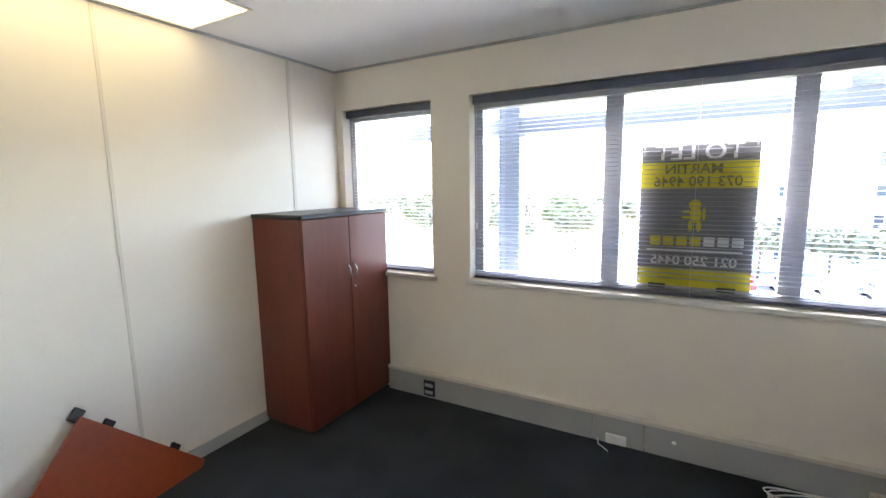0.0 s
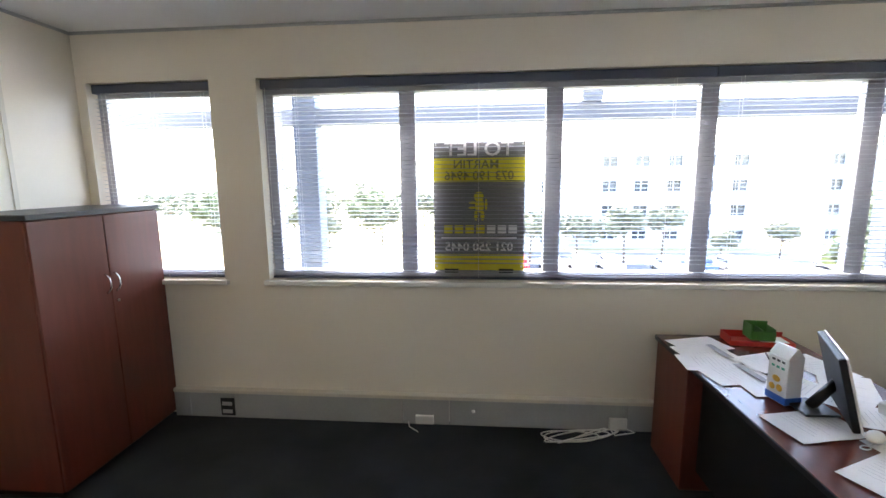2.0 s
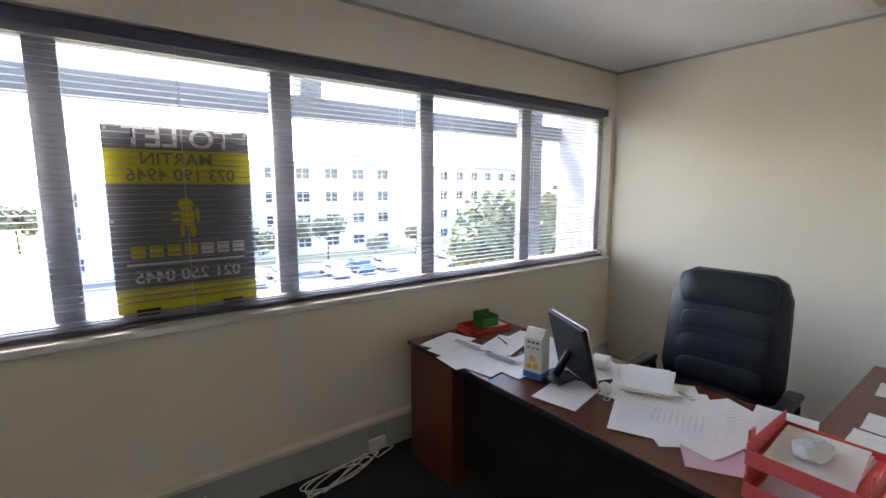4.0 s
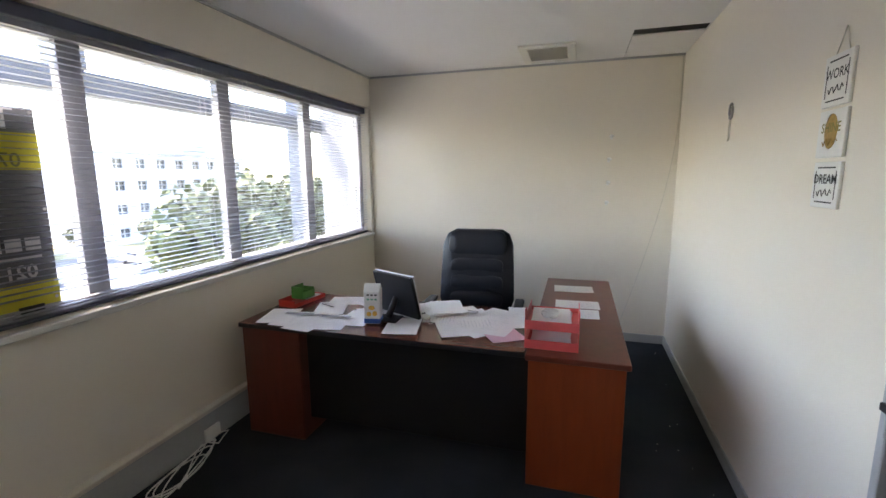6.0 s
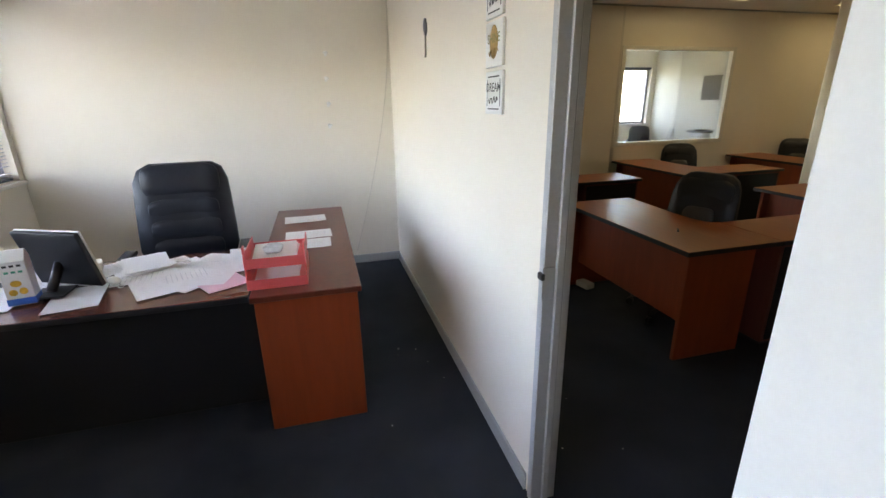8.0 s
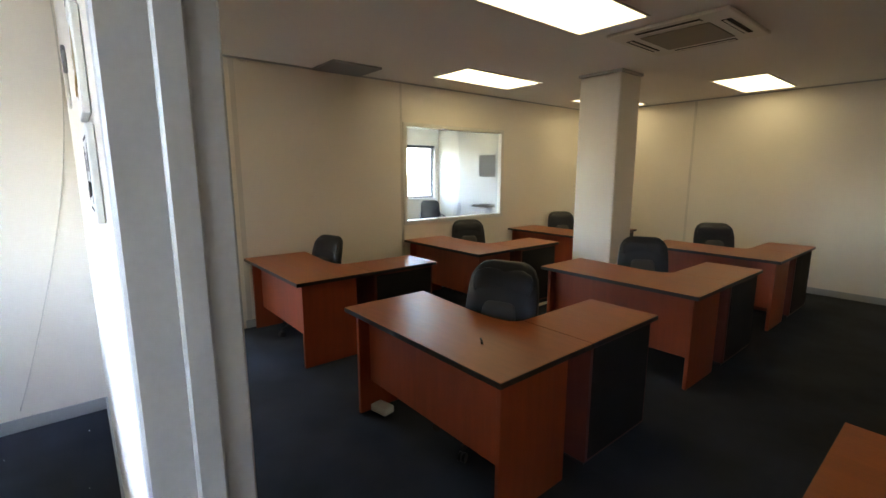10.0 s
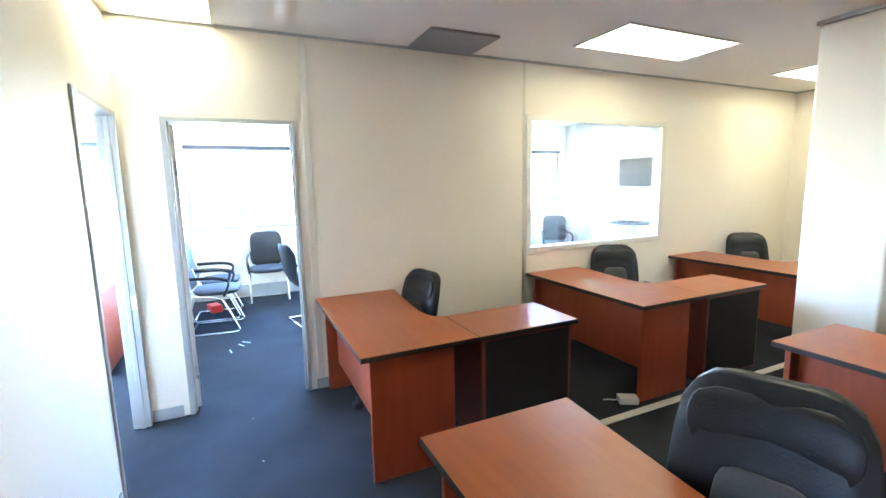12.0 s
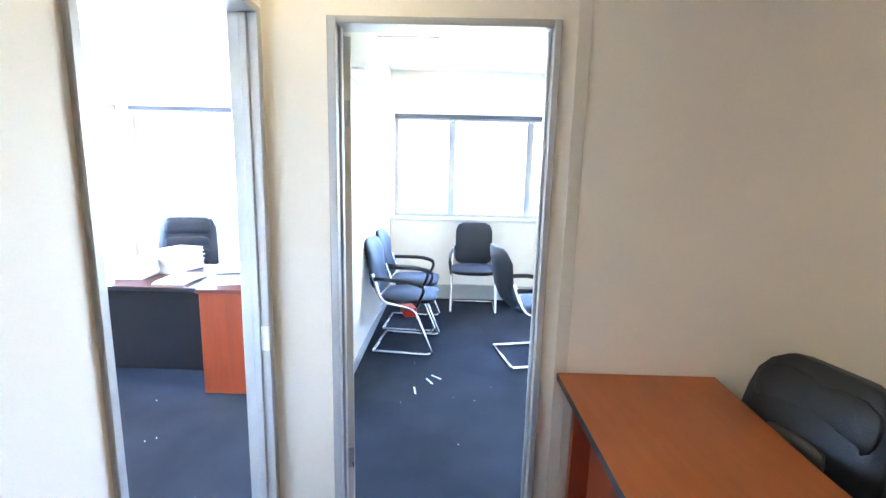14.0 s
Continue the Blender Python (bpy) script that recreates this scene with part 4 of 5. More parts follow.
for z, mt in ((0.125, TEAL), (0.148, INK)):
    bm = bmesh.new()
    for j in range(3):
        box(bm, -0.0358, -0.035, -0.030 + 0.022 * j, -0.016 + 0.022 * j, z, z + 0.008)
    part("label_print", bm, mt, cart)

bm = bmesh.new()
rod(bm, (0, 0, 0.006), (0.13, 0.02, 0.006), 0.004, 0.003, seg=8)
solo("pen", bm, INK, "black pen on the papers", "pen", m=pose(1.86, 2.96, TOP + 0.012, 0, 0, 60))
for x, y, a in ((1.72, 2.20, 20), (2.02, 1.98, 70)):
    bm = bmesh.new()
    tube(bm, [(0.02 * math.cos(q), 0.012 * math.sin(q), 0.004) for q in [i * math.tau / 12 for i in range(12)]], 0.0025, 6, True)
    tube(bm, [(0.02, 0, 0.004), (0.05, 0.006, 0.004), (0.075, 0, 0.004)], 0.003, 6)
    solo("keys", bm, STEEL, "small steel keys on a ring lying on the papers", "keys", m=pose(x, y, TOP + 0.013, 0, 0, a))
bm = bmesh.new()
disc_ball(bm, (0, 0, 0.018), 0.05, 0.028, 0.018)
solo("computer_mouse", bm, IVORY, "cream computer mouse beside the monitor", "mouse", m=pose(1.80, 2.26, TOP + 0.006, 0, 0, 40))

red = thing("red_tray", "red plastic stationery tray with slips of paper", "tray", pose(1.98, 3.29, TOP, 0, 0, -6))
boxpart("base", (-0.17, 0.17, -0.075, 0.075, 0, 0.008), RED, red)
for b in ((-0.17, 0.17, -0.075, -0.069, 0.008, 0.03), (-0.17, 0.17, 0.069, 0.075, 0.008, 0.05), (-0.17, -0.164, -0.069, 0.069, 0.008, 0.05), (0.164, 0.17, -0.069, 0.069, 0.008, 0.03)):
    boxpart("side", b, RED, red, "", 0.002)
boxpart("paper_slip", (0.02, 0.15, -0.05, 0.05, 0.009, 0.026), PAPER, red, "white slips", 0.002)
gt = thing("green_pen_holder", "green plastic desk tidy with stepped sides", "desk tidy", pose(1.99, 3.29, TOP + 0.031, 0, 0, -6))
boxpart("base", (-0.065, 0.065, -0.055, 0.055, 0, 0.006), GREEN, gt)
for b in ((-0.065, 0.065, -0.055, -0.050, 0.006, 0.055), (-0.065, 0.065, 0.050, 0.055, 0.006, 0.09), (-0.065, -0.060, -0.05, 0.05, 0.006, 0.09), (0.060, 0.065, -0.05, 0.05, 0.006, 0.07), (-0.003, 0.003, -0.05, 0.05, 0.006, 0.06)):
    boxpart("wall", b, GREEN, gt, "", 0.002)


def letter_tray(z):
    t = thing("letter_tray", "coral pink plastic letter tray holding papers", "letter tray", pose(1.685, 1.475, TOP + z, 0, 0, 0), "stacked letter trays")
    boxpart("base", (-0.17, 0.17, -0.155, 0.125, 0, 0.006), PINK, t, "", 0.002)
    boxpart("side", (-0.17, 0.17, -0.155, -0.150, 0.006, 0.07), PINK, t, "", 0.002)
    boxpart("side", (-0.17, 0.17, 0.120, 0.125, 0.006, 0.07), PINK, t, "", 0.002)
    boxpart("side", (-0.175, -0.17, -0.155, 0.125, 0, 0.05), PINK, t, "", 0.002)
    boxpart("side", (0.17, 0.175, -0.155, 0.125, 0, 0.03), PINK, t, "", 0.002)
    for y in (-0.1525, 0.1225):
        bm = bmesh.new()
        box(bm, -0.16, -0.12, y - 0.004, y + 0.004, 0.07, 0.106, 0.002)
        part("stacking_post", bm, PINK, t)
    for i in range(3):
        boxpart("paper_pad", (-0.14, 0.15, -0.11, 0.10, 0.0065 + 0.008 * i, 0.0135 + 0.008 * i), PAPER, t, "white paper", 0.001, at=pose(0, 0, 0, 0, 0, i * 3 - 3))
    return t


letter_tray(0.0)
letter_tray(0.107)
bm = bmesh.new()
disc_ball(bm, (0, 0, 0.014), 0.085, 0.05, 0.012, 22, 14)
for v in bm.verts:
    v.co.z = max(0.001, v.co.z + 0.012 * noise.noise(v.co * 55))
    v.co.x += 0.014 * noise.noise(v.co * 40 + Vector((3, 1, 0)))
    v.co.y += 0.014 * noise.noise(v.co * 40 + Vector((0, 7, 2)))
bag = solo("plastic_bag", bm, FROST, "crumpled clear plastic bag on the papers", "bag", m=pose(1.68, 1.48, TOP + 0.139))
for x, y, a, w_ in ((2.86, 1.36, 3, 0.30), (2.42, 1.33, 2, 0.30), (2.20, 1.34, 0, 0.26)):
    sheet(x, y, a + 90, 0.30, 0.20, 0.0005)

sheet(1.70, 1.76, -58, z=0.001, lines=False, mat=PINK_PAPER)

# ---- front office: cupboard, wall things ----
cup = thing("cupboard", "tall cherry two-door cupboard with a dark top", "cupboard", pose(-2.425, 2.665, 0))
boxpart("carcass", (0, 0.475, 0, 0.93, 0.03, 1.545), CHERRY_DARK, cup)
boxpart("plinth", (0.01, 0.455, 0.01, 0.92, 0, 0.03), BLACK_EDGE, cup, "", 0)
boxpart("top", (0.0, 0.505, -0.008, 0.934, 1.545, 1.575), BLACK_EDGE, cup, "dark grey top", 0.004)
for s, (a, b) in enumerate(((0.003, 0.463), (0.467, 0.927))):
    dr = boxpart("door", (0.476, 0.494, a, b, 0.035, 1.54), CHERRY_DARK, cup, "", 0.003)
    yy = 0.43 if s == 0 else 0.50
    bm = bmesh.new()
    tube(bm, rounded([(0.494, yy, 1.06), (0.525, yy, 1.09), (0.525, yy, 1.15), (0.494, yy, 1.18)], 0.03), 0.006)
    part("handle", bm, CHROME, dr, "chrome bow handle")
bm = bmesh.new()
rod(bm, (0.494, 0.50, 1.0), (0.503, 0.50, 1.0), 0.009)
part("lock", bm, CHROME, cup, "small chrome lock")

pan = thing("loose_panel", "loose cherry cabinet door leaning on the wall", "panel")
P1, P2, PW = Vector((XW + 0.03, 1.52, 0.60)), Vector((XW + 0.09, 2.11, 0.03)), Vector((0.12, -0.48, -0.30))
u = (P2 - P1).normalized()
wv = (PW - u * PW.dot(u)).normalized()
nv = u.cross(wv)
L = (P2 - P1).length
PM = Matrix(((u.x, wv.x, nv.x, P1.x), (u.y, wv.y, nv.y, P1.y), (u.z, wv.z, nv.z, P1.z), (0, 0, 0, 1)))
pan.matrix_basis = PM
boxpart("board", (0, L, 0, 0.42, -0.008, 0.008), CHERRY, pan, "", 0.002)
for q in (-0.06, 0.15, 0.68):
    hb = boxpart("hinge", (q * L + 0.01, q * L + 0.07, -0.035, 0.035, 0.0085, 0.03), BLACK_EDGE, pan, "black cupboard hinge", 0.004)

sg = thing("letting_sign", "grey and yellow letting board standing against the window glass", "sign", pose(0.335, YN + 0.095, 1.095))
boxpart("board", (-0.312, 0.312, 0.004, 0.008, 0, 0.885), SIGN_GREY, sg, "grey board", 0)
for za, zb in ((0.615, 0.775), (0.0, 0.115)):
    boxpart("yellow_band", (-0.312, 0.312, 0.001, 0.0035, za, zb), SIGN_YELLOW, sg, "yellow band", 0)
REV = Matrix.Rotation(radians(180), 4, "Z") @ Matrix.Rotation(radians(90), 4, "X")
lettering("lettering", "TO LET", 0.135, SIGN_WHITE, sg, Matrix.Translation((0, -0.0005, 0.83)) @ REV, "white capitals", 0.002, 1.05)
lettering("lettering", "MARTIN", 0.085, SIGN_DARK, sg, Matrix.Translation((-0.02, -0.0005, 0.73)) @ REV, "dark capitals", 0.001)
lettering("lettering", "073 190 4946", 0.085, SIGN_DARK, sg, Matrix.Translation((0, -0.0005, 0.655)) @ REV, "dark numerals", 0.001)
lettering("lettering", "021 250 0445", 0.085, SIGN_WHITE, sg, Matrix.Translation((-0.0, -0.0005, 0.165)) @ REV, "white numerals", 0.002)
for k in range(7):
    x = 0.262 - 0.074 * k
    boxpart("name_bar", (x - 0.058, x, -0.001, 0.003, 0.262, 0.318), SIGN_YELLOW if k > 2 else SIGN_WHITE, sg, "yellow name block" if k > 2 else "pale name block", 0)
boxpart("name_bar", (-0.26, 0.26, -0.001, 0.003, 0.225, 0.235), SIGN_WHITE, sg, "thin pale line of small print", 0)
bm = bmesh.new()
for c, r in (((0.0, 0.0, 0.515), (0.034, 0.002, 0.034)), ((0.005, 0, 0.455), (0.032, 0.002, 0.05)), ((-0.04, 0, 0.475), (0.028, 0.002, 0.009)), ((-0.045, 0, 0.44), (0.025, 0.002, 0.008)), ((-0.02, 0, 0.385), (0.012, 0.002, 0.035)), ((0.025, 0, 0.385), (0.014, 0.002, 0.035)), ((0.05, 0, 0.46), (0.009, 0.002, 0.04))):
    disc_ball(bm, c, *r, 12, 8)
part("emblem", bm, SIGN_YELLOW, sg, "yellow emblem shape")
for x in (-0.19, 0.19):
    boxpart("foot_clip", (x - 0.05, x + 0.05, -0.006, 0.012, -0.02, 0.012), BLACK_EDGE, sg, "black clip", 0.003)
for x, z in ((-0.295, 0.865), (0.295, 0.865), (-0.3, 0.44), (0.3, 0.44), (-0.295, 0.03), (0.295, 0.03)):
    bm = bmesh.new()
    rod(bm, (x, -0.002, z), (x, 0.003, z), 0.007, seg=8)
    part("eyelet", bm, STEEL, sg, "steel eyelet")


def plaque(z0, z1, x, words, gold):
    p = thing("wall_plaque", "small white square plaque with printed words", "wall plaque", pose(x, YP + 0.001, z0), "hanging plaques")
    w, h = 0.18, z1 - z0
    boxpart("board", (-w / 2, w / 2, 0, 0.012, 0, h), WHITE_PLASTIC, p, "", 0.002)
    face = Matrix.Translation((0, 0.0130, 0)) @ Matrix.Rotation(radians(180), 4, "Z") @ Matrix.Rotation(radians(90), 4, "X")
    if gold:
        bm = bmesh.new()
        disc_ball(bm, (0, 0.0122, h * 0.55), 0.045, 0.0006, 0.062)
        part("gold_print", bm, GOLD, p, "gold leaf print")
    else:
        bm = bmesh.new()
        a, b, t = w / 2 - 0.018, w / 2 - 0.030, 0.005
        for q in ((-b, b, 0.018, 0.018 + t), (-b, b, h - 0.018 - t, h - 0.018), (-a, -a + t, 0.032, h - 0.032), (a - t, a, 0.032, h - 0.032)):
            box(bm, q[0], q[1], 0.0121, 0.0127, q[2], q[3])
        part("border", bm, INK, p, "black border")
    lettering("lettering", words[0], 0.048, INK if not gold else SIGN_DARK, p, Matrix.Translation((0, 0, h * 0.62)) @ face, "", 0.0006)
    if words[1]:
        lettering("lettering", words[1], 0.036, INK, p, Matrix.Translation((0, 0, h * 0.33)) @ face, "", 0)
    else:
        bm = bmesh.new()
        tube(bm, [(-0.05 + 0.01 * i, 0.0128, h * 0.33 + 0.014 * math.sin(i * 1.9)) for i in range(11)], 0.0016, 5)
        part("script_print", bm, INK if not gold else GOLD, p)
    return p


pq = plaque(1.905, 2.085, 1.18, ("WORK", ""), False)
plaque(1.725, 1.893, 1.175, ("SHINE", ""), True)
plaque(1.545, 1.71, 1.17, ("DREAM", ""), False)
bm = bmesh.new()
tube(bm, [(-0.05, 0.006, 0.18), (-0.01, 0.004, 0.265), (0.035, 0.006, 0.18)], 0.002, 5)
part("string", bm, TRIM, pq, "hanging string")
orn = thing("wall_ornament", "small metal key-shaped ornament on a nail", "ornament", pose(2.37, YP + 0.004, 1.88))
bm = bmesh.new()
tube(bm, [(0.03 * math.cos(q), 0.004, 0.16 + 0.045 * math.sin(q)) for q in [i * math.tau / 14 for i in range(14)]], 0.007, 6, True)
part("ring", bm, GRILLE, orn)
bm = bmesh.new()
tube(bm, [(0, 0.004, 0.115), (0.01, 0.004, 0.06), (0.0, 0.004, 0.0), (0.02, 0.004, -0.01)], 0.006, 6)
part("stem", bm, TRIM, orn)
for i, (y, z) in enumerate(((1.07, 2.03), (1.08, 1.815), (1.08, 1.595), (1.085, 1.40))):
    bm = bmesh.new()
    disc_ball(bm, (0, 0, 0), 0.008, 0.022, 0.016, 8, 6)
    box(bm, -0.002, 0.002, -0.01, 0.012, -0.03, -0.012)
    solo("adhesive_hook", bm, WHITE_PLASTIC, "small white adhesive hook on the wall", "hook", group="wall hooks", m=pose(XE - 0.006, y, z, (i * 17) % 20))
bm = bmesh.new()
tube(bm, [(XE - 0.006, 0.50 + 0.42 * s ** 2.2 - 0.015 * math.sin(6 * s), CEIL_Z - 0.02 - s * 2.58) for s in [i / 30 for i in range(31)]], 0.0035, 5)
solo("wall_cable", bm, TRIM, "thin cream cable trailing down the wall", "cable")
bm = bmesh.new()
pts = []
for k in range(4):
    for i in range(20):
        q = i / 20 * math.tau
        pts.append((0.955 + 0.03 * k + (0.19 + 0.035 * (k % 3)) * math.cos(q) + 0.02 * math.sin(2 * q + k), 3.455 + (0.065 + 0.012 * k) * math.sin(q + 0.5 * k), 0.006 + 0.006 * k * 0.6))
pts += [(1.25, 3.46, 0.02), (1.33, 3.50, 0.01), (1.40, 3.52, 0.01), (1.34, 3.53, 0.03), (1.30, 3.535, 0.045)]
tube(bm, pts, 0.0042, 6)
solo("coiled_cable", bm, WHITE_PLASTIC, "loosely coiled white cable on the carpet", "cable")
bm = bmesh.new()
tube(bm, [(-0.16, 3.53, 0.03), (-0.15, 3.50, 0.006), (-0.10, 3.46, 0.005), (-0.08, 3.44, 0.005)], 0.003, 5)
solo("cable_end", bm, WHITE_PLASTIC, "short loose white cable end by the socket", "cable")

# ---- open office: small things ----
bm = bmesh.new()
box(bm, 3.46, 3.52, -4.75, -2.24, 0, 0.012, 0.004)
solo("floor_cable_cover", bm, TRIM, "pale flat cable cover on the carpet", "cable cover")
for x, y, a in ((2.60, -0.97, 12), (3.63, -2.78, 60)):
    pb = thing("power_box", "cream power box with a short lead on the floor", "power box", pose(x, y, 0, 0, 0, a))
    boxpart("case", (-0.07, 0.07, -0.045, 0.045, 0, 0.05), IVORY, pb, "", 0.008, 2)
    bm = bmesh.new()
    tube(bm, [(0.07, 0, 0.02), (0.10, -0.01, 0.012), (0.13, -0.03, 0.006), (0.17, -0.02, 0.006)], 0.005, 6)
    part("lead", bm, WHITE_PLASTIC, pb, "white lead")
bm = bmesh.new()
tube(bm, [(0, 0, 0.004), (0.03, 0.004, 0.006), (0.065, 0.012, 0.004)], 0.006, 6)
disc_ball(bm, (0, 0, 0.006), 0.010, 0.008, 0.006, 8, 6)
solo("desk_bracket", bm, INK, "small dark metal bracket on the desk top", "bracket", m=pose(1.70, -1.03, 0.7525, 0, 0, -50))

# ---- corner office: papers ----
for x, y, n, a in ((6.42, 1.98, 14, 5), (6.62, 1.82, 20, -14), (6.34, 1.22, 9, 20), (6.3, 1.60, 3, 0)):
    st = thing("paper_stack", "stack of white papers on the corner office desk", "paper stack", pose(x, y, TOP, 0, 0, a))
    for i in range(n):
        boxpart("sheet", (-0.15, 0.15, -0.11, 0.11, 0.0085 * i, 0.0085 * i + 0.0078), PAPER, st, "", 0, at=pose(0.008 * math.sin(i * 2.1), 0.01 * math.cos(i * 1.7), 0, 0, 0, 6 * math.sin(i * 3.3)))
fo = thing("ring_binder", "black binder with white papers on the desk", "binder", pose(6.33, 1.22, TOP + 0.08, 0, 0, 15))
boxpart("cover", (-0.16, 0.16, -0.13, 0.13, 0, 0.006), BLACK_EDGE, fo)
boxpart("paper_pad", (-0.15, 0.15, -0.12, 0.12, 0.0062, 0.03), PAPER, fo, "white papers", 0.002)

# ---- outside ----
GZ = -7.0
bm = bmesh.new()
box(bm, -900, 900, -900, 900, GZ - 1, GZ)
solo("ground", bm, GRASS, "dry yellowish grass", "ground", "structure")
bm = bmesh.new()
box(bm, -6, 120, 22, 53, GZ + 0.004, GZ + 0.02)
solo("road", bm, ASPHALT, "pale asphalt car park", "road", "structure")
bm = bmesh.new()
box(bm, X_FAR - 0.1, XO + 0.25, YS - 0.1, YN + 0.26, GZ, -0.2)
solo("wall_storeys_below", bm, PLASTER, "white plaster storeys below the office", "wall", "structure")

# steel screen and pale fins outside the office window
scr = thing("sunscreen_frame", "blue-grey steel screen frame outside the window", "screen frame")
for x0, x1, z0, z1 in ((-1.15, -0.96, GZ, 3.3), (3.36, 3.53, GZ, 3.3), (1.11, 1.26, 2.30, 3.3), (-9.0, -8.84, GZ, 3.3)):
    boxpart("post", (x0, x1, 4.17, 4.33, z0, z1), BLUE_STEEL, scr, "", 0.006)
boxpart("beam", (-9, 12, 4.19, 4.31, 2.165, 2.30), BLUE_STEEL, scr, "", 0.006)
boxpart("beam", (-9, 12, 4.19, 4.31, 3.3, 3.44), BLUE_STEEL, scr, "", 0.006)
for x0, x1, y1 in ((3.83, 3.90, 0.62), (-1.24, -1.20, 0.5)):
    bm = bmesh.new()
    box(bm, x0, x1, YN + 0.262, YN + y1, -2, 3.2, 0.006)
    solo("trim", bm, FIN, "pale blue facade fin beside the window", "fin", "structure")


def office_block(x0, x1, y0, y1, storeys, label, turn=0.0, bays=None):
    """A white block of storeys with real window recesses on the side that faces the office."""
    h = storeys * 3.0 - 0.2
    b = thing("office_building", label, "building", pose((x0 + x1) / 2, y0, GZ, 0, 0, turn), "far buildings")
    w, dp = x1 - x0, y1 - y0
    n = bays or max(3, int(w / 3.4))
    step = w / n
    bm = bmesh.new()
    box(bm, -w / 2, w / 2, 0.35, dp, 0, h)
    part("wall", bm, PLASTER, b)
    bm = bmesh.new()
    for k in range(n + 1):
        x = -w / 2 + k * step
        box(bm, max(-w / 2, x - step * 0.28), min(w / 2, x + step * 0.28), 0, 0.349, 0, h)
    for s in range(storeys + 1):
        z = s * 3.0
        for k in range(n):
            x = -w / 2 + k * step
            box(bm, x + step * 0.28, x + step * 0.72, 0, 0.349, max(0, z - 0.75), min(h, z + 0.9) if s < storeys else h)
    part("front_wall", bm, PLASTER, b)
    bm = bmesh.new()
    box(bm, -w / 2 - 0.3, w / 2 + 0.3, -0.35, dp + 0.3, h, h + 0.3)
    rf = part("roof", bm, ROOF, b)
    boxpart("plant_room", (w * 0.1, w * 0.3, 3, 7, h + 0.3, h + 2.2), PLASTER_GREY, rf, "grey roof plant room", 0)
    for s in range(storeys):
        for k in range(n):
            x = -w / 2 + (k + 0.5) * step
            wd = boxpart("window", (x - step * 0.22, x + step * 0.22, 0.26, 0.345, s * 3.0 + 0.9, s * 3.0 + 2.25), FAR_GLASS, b, "", 0)
            bm = bmesh.new()
            box(bm, x - step * 0.25, x + step * 0.25, -0.45, 0.0, s * 3.0 + 2.2, s * 3.0 + 2.32)
            part("sunshade", bm, PLASTER_GREY, wd, "grey sunshade")
            bm = bmesh.new()
            box(bm, x - 0.05, x + 0.05, 0.2, 0.26, s * 3.0 + 0.9, s * 3.0 + 2.25)
            part("mullion", bm, PLASTER, wd)
    return b


office_block(14.5, 33.5, 58, 74, 4, "white four-storey office building across the car park", -2, bays=5)
office_block(41, 70, 60, 76, 4, "long white office building beyond the trees", 8)
office_block(-5, 10.3, 54, 66, 3, "lower white office building behind the letting board", 6)
gb = thing("office_building", "grey louvred stair block beside the white building", "building", pose(12.4, 57, GZ), "far buildings")
boxpart("wall", (-1.0, 1.9, 0, 10, 0, 11), PLASTER_GREY, gb, "", 0)
for i in range(16):
    boxpart("louvre", (-0.95, 1.85, -0.12, -0.002, 3 + 0.5 * i, 3.12 + 0.5 * i), FRAME_GREY, gb, "", 0)
boxpart("roof", (-1.1, 2.0, -0.2, 10.1, 11, 11.2), ROOF, gb, "", 0)


def leaf_clump_mesh(name, mat, r, n, leaf, seed, squash=0.8):
    """A crown of many small bent leaves gathered in clumps, with an uneven outline and gaps."""
    rn = random.Random(seed)
    verts, faces = [], []
    heads = []
    for k in range(26):
        th, ph = rn.uniform(0, math.tau), rn.uniform(-0.5, 1.3)
        q = r * rn.uniform(0.25, 0.82)
        heads.append((Vector((math.cos(th) * math.cos(ph), math.sin(th) * math.cos(ph), math.sin(ph) * squash)) * q, r * rn.uniform(0.20, 0.40)))
    for i in range(n):
        c, rr = heads[rn.randrange(len(heads))]
        d = Vector((rn.gauss(0, 1), rn.gauss(0, 1), rn.gauss(0, 0.8))).normalized()
        p = c + d * rr * rn.uniform(0.55, 1.0)
        a = Vector((rn.gauss(0, 1), rn.gauss(0, 1), rn.gauss(0, 1))).normalized()
        s = a.cross(d).normalized() * leaf * rn.uniform(0.5, 1.2)
        e = a * leaf * rn.uniform(0.5, 1.2)
        b = len(verts)
        verts += [tuple(p - s), tuple(p + e), tuple(p + s), tuple(p - e * 0.8 + d * leaf * 0.3)]
        faces.append((b, b + 1, b + 2, b + 3))
    me = bpy.data.meshes.new(name)
    me.from_pydata(verts, [], faces)
    me.materials.append(mat)
    return me


CROWNS = [leaf_clump_mesh("crown", LEAF, 1.0, 5200, 0.075, 4), leaf_clump_mesh("crown", LEAF_PALE, 1.0, 2600, 0.085, 8, 0.7), leaf_clump_mesh("crown", LEAF_PALE, 1.0, 2400, 0.09, 12, 0.6)]


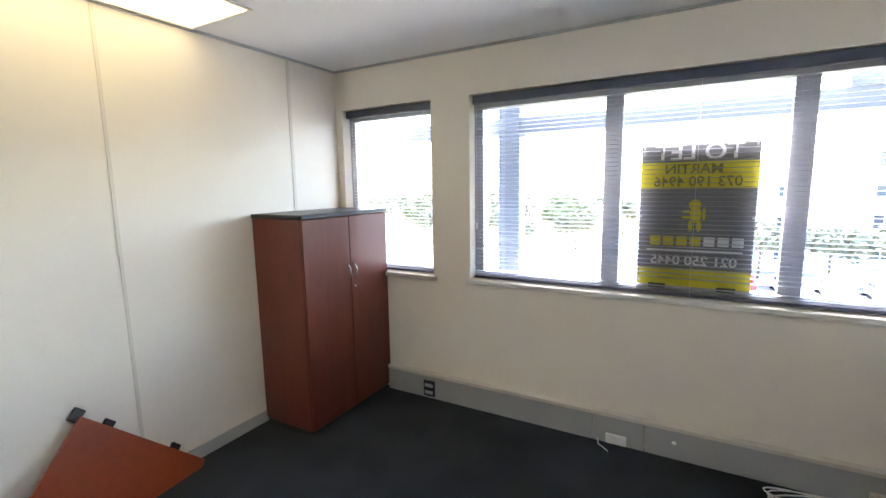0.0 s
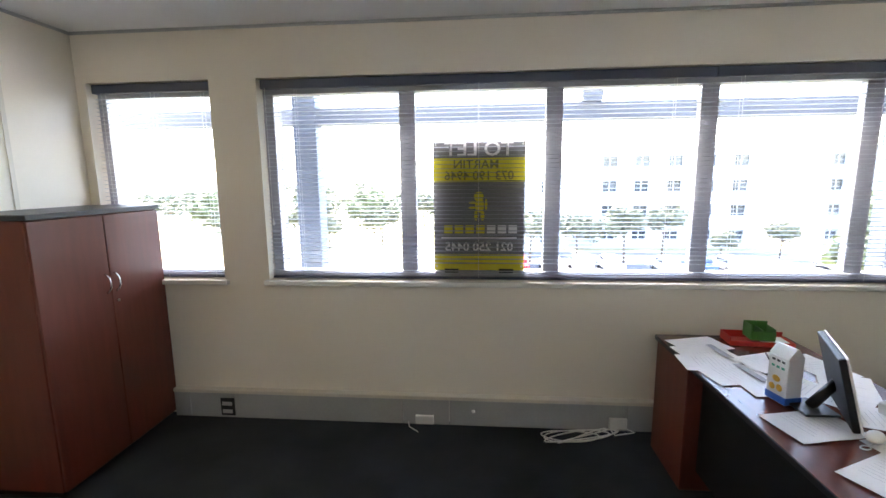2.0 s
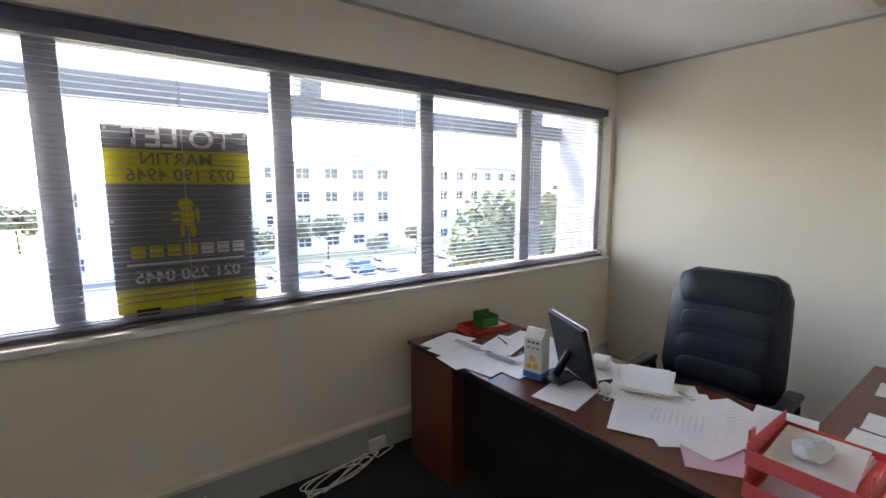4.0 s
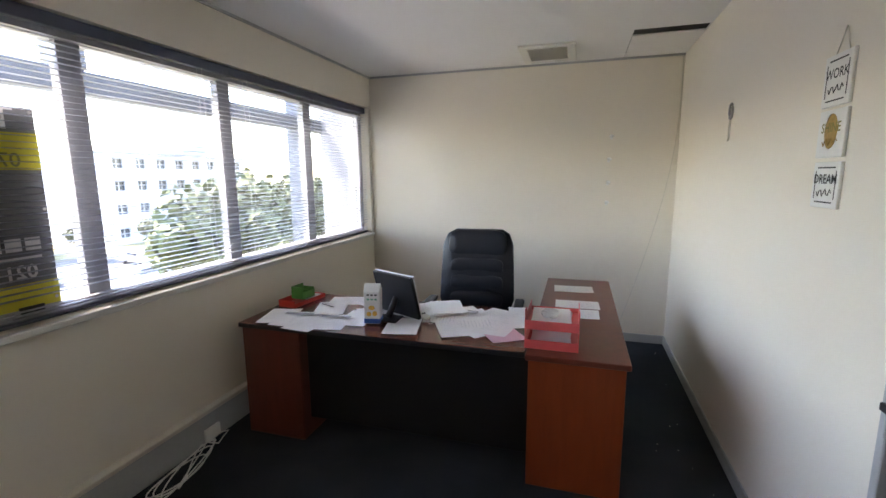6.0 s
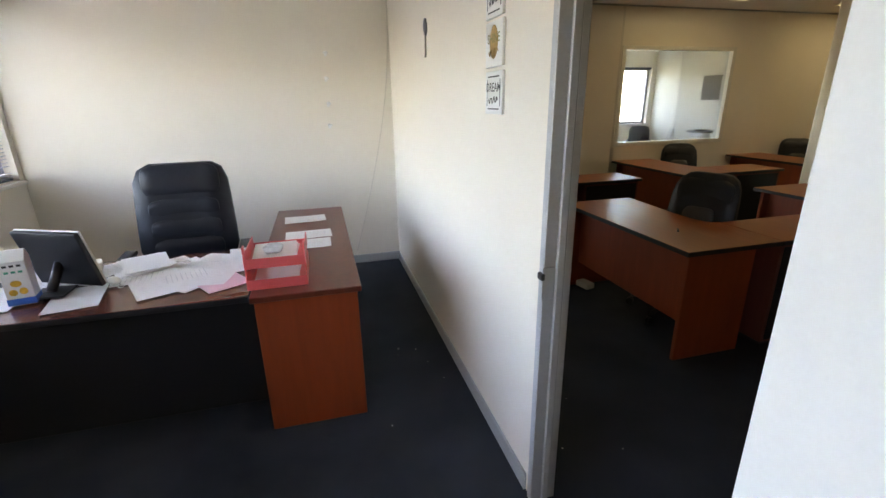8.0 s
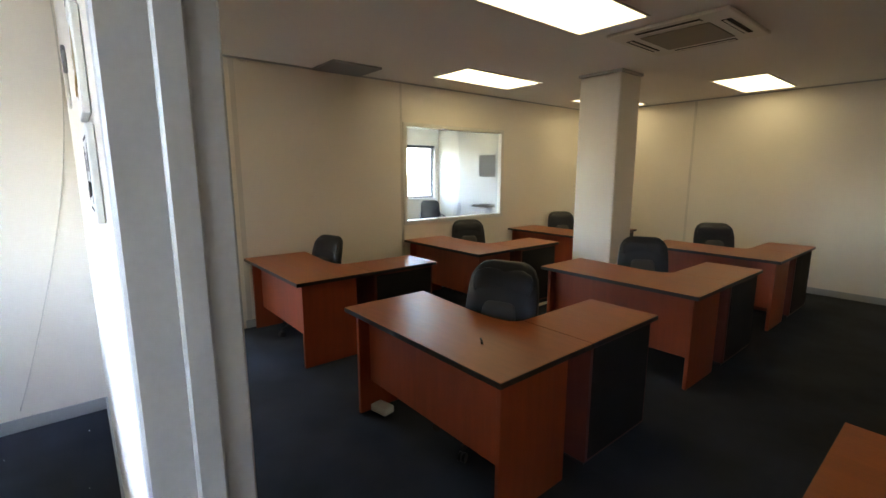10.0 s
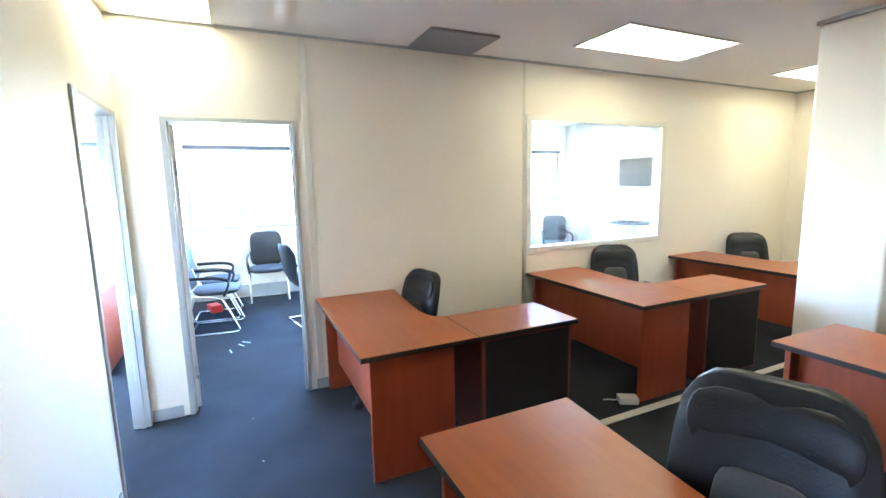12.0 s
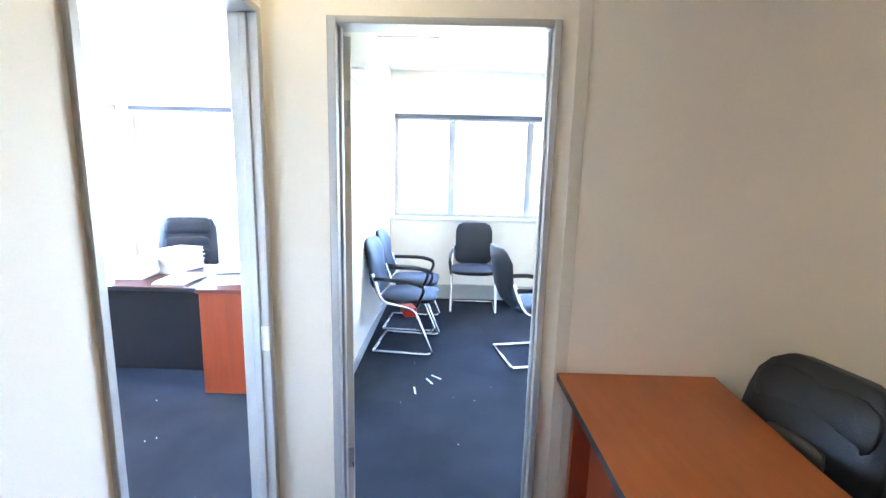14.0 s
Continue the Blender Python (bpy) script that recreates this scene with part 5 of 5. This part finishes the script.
def tree(x, y, h, r, kind, label):
    t = thing("tree", label, "tree", pose(x, y, GZ, 0, 0, (x * 53) % 360), "trees outside")
    bm = bmesh.new()
    rod(bm, (0, 0, 0), (0.1, 0.05, h * 0.5), 0.045 * h * 0.5, 0.028 * h * 0.5, seg=8)
    for k in range(5):
        a = k * 1.26
        rod(bm, (0.1, 0.05, h * (0.38 + 0.02 * k)), (r * 0.55 * math.cos(a), r * 0.55 * math.sin(a), h * 0.72), 0.013 * h * 0.5, 0.004 * h, seg=6)
    part("trunk", bm, BARK, t)
    c = new("crown", CROWNS[kind])
    c.parent = t
    c.matrix_local = Matrix.LocRotScale((0, 0, h - r * 0.75), None, (r, r, r * 0.95))
    return t


tree(20.4, 20.5, 8.6, 4.7, 0, "large leafy green tree near the office")
tree(28.0, 21.5, 8.8, 4.5, 0, "large leafy green tree near the office")
for x, y, h, r, kd in ((5.5, 47, 5.6, 2.6, 1), (10.5, 48, 5.4, 2.7, 2), (15, 47, 6.2, 2.9, 1), (19.5, 49, 6.0, 2.5, 2), (24, 46, 3.6, 1.6, 1), (32, 50, 4.2, 2, 2), (38, 48, 4.5, 2.2, 1), (-13, 60, 6, 3.4, 2), (-19, 56, 5, 3, 1), (-17, 72, 7, 4, 0), (-24, 64, 6, 3.6, 1), (-30, 80, 7, 4.4, 2), (-10, 82, 7, 4, 2), (-36, 62, 6, 3.5, 1), (-44, 74, 7, 4.5, 0), (52, 40, 6, 3.2, 1)):
    tree(x, y, h, r, kd, "olive-green tree with an open crown beyond the car park")


def car(x, y, a, paint):
    c = thing("car", "small parked car in the car park", "car", pose(x, y, GZ + 0.02, 0, 0, a), "parked cars")
    bm = bmesh.new()
    box(bm, -2.1, 2.1, -0.85, 0.85, 0.3, 0.85, 0.12, 2)
    box(bm, -1.3, 1.0, -0.74, 0.74, 0.8, 1.42, 0.22, 2)
    part("body", bm, paint, c)
    for s in (-1, 1):
        boxpart("side_window", (-1.0, 0.75, s * 0.745 - 0.01, s * 0.745 + 0.01, 0.95, 1.25), FAR_GLASS, c, "", 0)
    boxpart("windscreen", (0.955, 1.02, -0.55, 0.55, 0.95, 1.22), FAR_GLASS, c, "", 0)
    for wx in (-1.3, 1.3):
        for s in (-1, 1):
            bm = bmesh.new()
            rod(bm, (wx, s * 0.66, 0.31), (wx, s * 0.87, 0.31), 0.31, seg=14)
            w = part("wheel", bm, RUBBER, c)
            bm = bmesh.new()
            rod(bm, (wx, s * 0.871, 0.31), (wx, s * 0.885, 0.31), 0.19, seg=12)
            part("rim", bm, STEEL, w, "steel rim")


for i, (x, y, a) in enumerate(((7, 43, 92), (9.8, 43, 88), (12.6, 43.2, 90), (17.5, 42.6, 90), (20.4, 43, 93), (23.2, 43, 90), (33, 44, 80), (36, 44.5, 85), (40, 42, 30), (4, 43, 90), (27, 36, 5))):
    car(x, y, a, CAR_PAINTS[(0, 1, 0, 0, 3, 1, 0, 1, 0, 2, 1)[i]])

# scrubby hill far to the west
bm = bmesh.new()
n = 60
g = [[None] * 14 for _ in range(n + 1)]
for i in range(n + 1):
    for j in range(14):
        x = -260 + 240 * i / n
        y = 95 + 190 * j / 13
        hgt = 17 * math.sin(min(1, j / 9) * math.pi / 2) * (0.6 + 0.4 * math.sin(i * 0.11 + 0.6)) * min(1, (n - i) / 14) + 1.6 * noise.noise((x * 0.05, y * 0.05, 0))
        g[i][j] = bm.verts.new((x, y, GZ - 0.3 + max(0, hgt) * (j > 0)))
for i in range(n):
    for j in range(13):
        bm.faces.new((g[i][j], g[i + 1][j], g[i + 1][j + 1], g[i][j + 1])).smooth = True
solo("backdrop_hill", bm, HILL, "pale scrub-covered hill in the distance", "hill", "structure")
bush = leaf_clump_mesh("hill_bushes", LEAF_PALE, 1.0, 300, 0.2, 21)
vs0 = [v.co.copy() for v in bush.vertices]
verts, faces = [], []
rn = random.Random(5)
for k in range(110):
    x, y = rn.uniform(-120, -22), rn.uniform(75, 190)
    j = max(0, (y - 95) / 190 * 13)
    i = (x + 260) / 240 * n
    z = GZ + 17 * math.sin(min(1, j / 9) * math.pi / 2) * (0.6 + 0.4 * math.sin(i * 0.11 + 0.6)) * min(1, (n - i) / 14) + 0.8
    sc = rn.uniform(1.2, 3.0)
    b0 = len(verts)
    step = 3
    for q in range(0, len(vs0), 4 * step):
        b1 = len(verts)
        verts += [tuple(vs0[q + e] * sc + Vector((x, y, z))) for e in range(4)]
        faces.append((b1, b1 + 1, b1 + 2, b1 + 3))
me = bpy.data.meshes.new("hill_bushes")
me.from_pydata(verts, [], faces)
me.materials.append(LEAF_PALE)
tagged(new("hill_bushes", me), "olive bushes scattered over the far hill", "bushes", kind="stuff")
bpy.data.meshes.remove(bush)

# lint and paper flecks trodden into the carpets
rn = random.Random(31)
verts, faces = [], []
for cx, cy, sx, sy, count in ((2.6, 0.78, 1.0, 0.22, 12), (0.6, 1.2, 1.2, 0.5, 6), (5.2, 1.3, 0.8, 0.6, 18), (6.0, -0.3, 0.7, 0.4, 7), (4.3, -0.2, 0.6, 0.4, 7), (2.0, 0.1, 1.4, 0.2, 8)):
    for _ in range(count):
        x, y, a, w = cx + rn.uniform(-sx, sx), cy + rn.uniform(-sy, sy), rn.uniform(0, 3.1), rn.uniform(0.0012, 0.003)
        u, v = Vector((math.cos(a), math.sin(a), 0)) * w * rn.uniform(1, 2.6), Vector((-math.sin(a), math.cos(a), 0)) * w
        p, b = Vector((x, y, 0.0015)), len(verts)
        verts += [tuple(p - u - v), tuple(p + u - v), tuple(p + u * 0.7 + v + Vector((0, 0, 0.002))), tuple(p - u + v)]
        faces.append((b, b + 1, b + 2, b + 3))
me = bpy.data.meshes.new("carpet_lint")
me.from_pydata(verts, [], faces)
me.materials.append(PAPER)
tagged(new("carpet_lint", me), "pale lint and paper flecks on the carpet", "lint", kind="stuff")
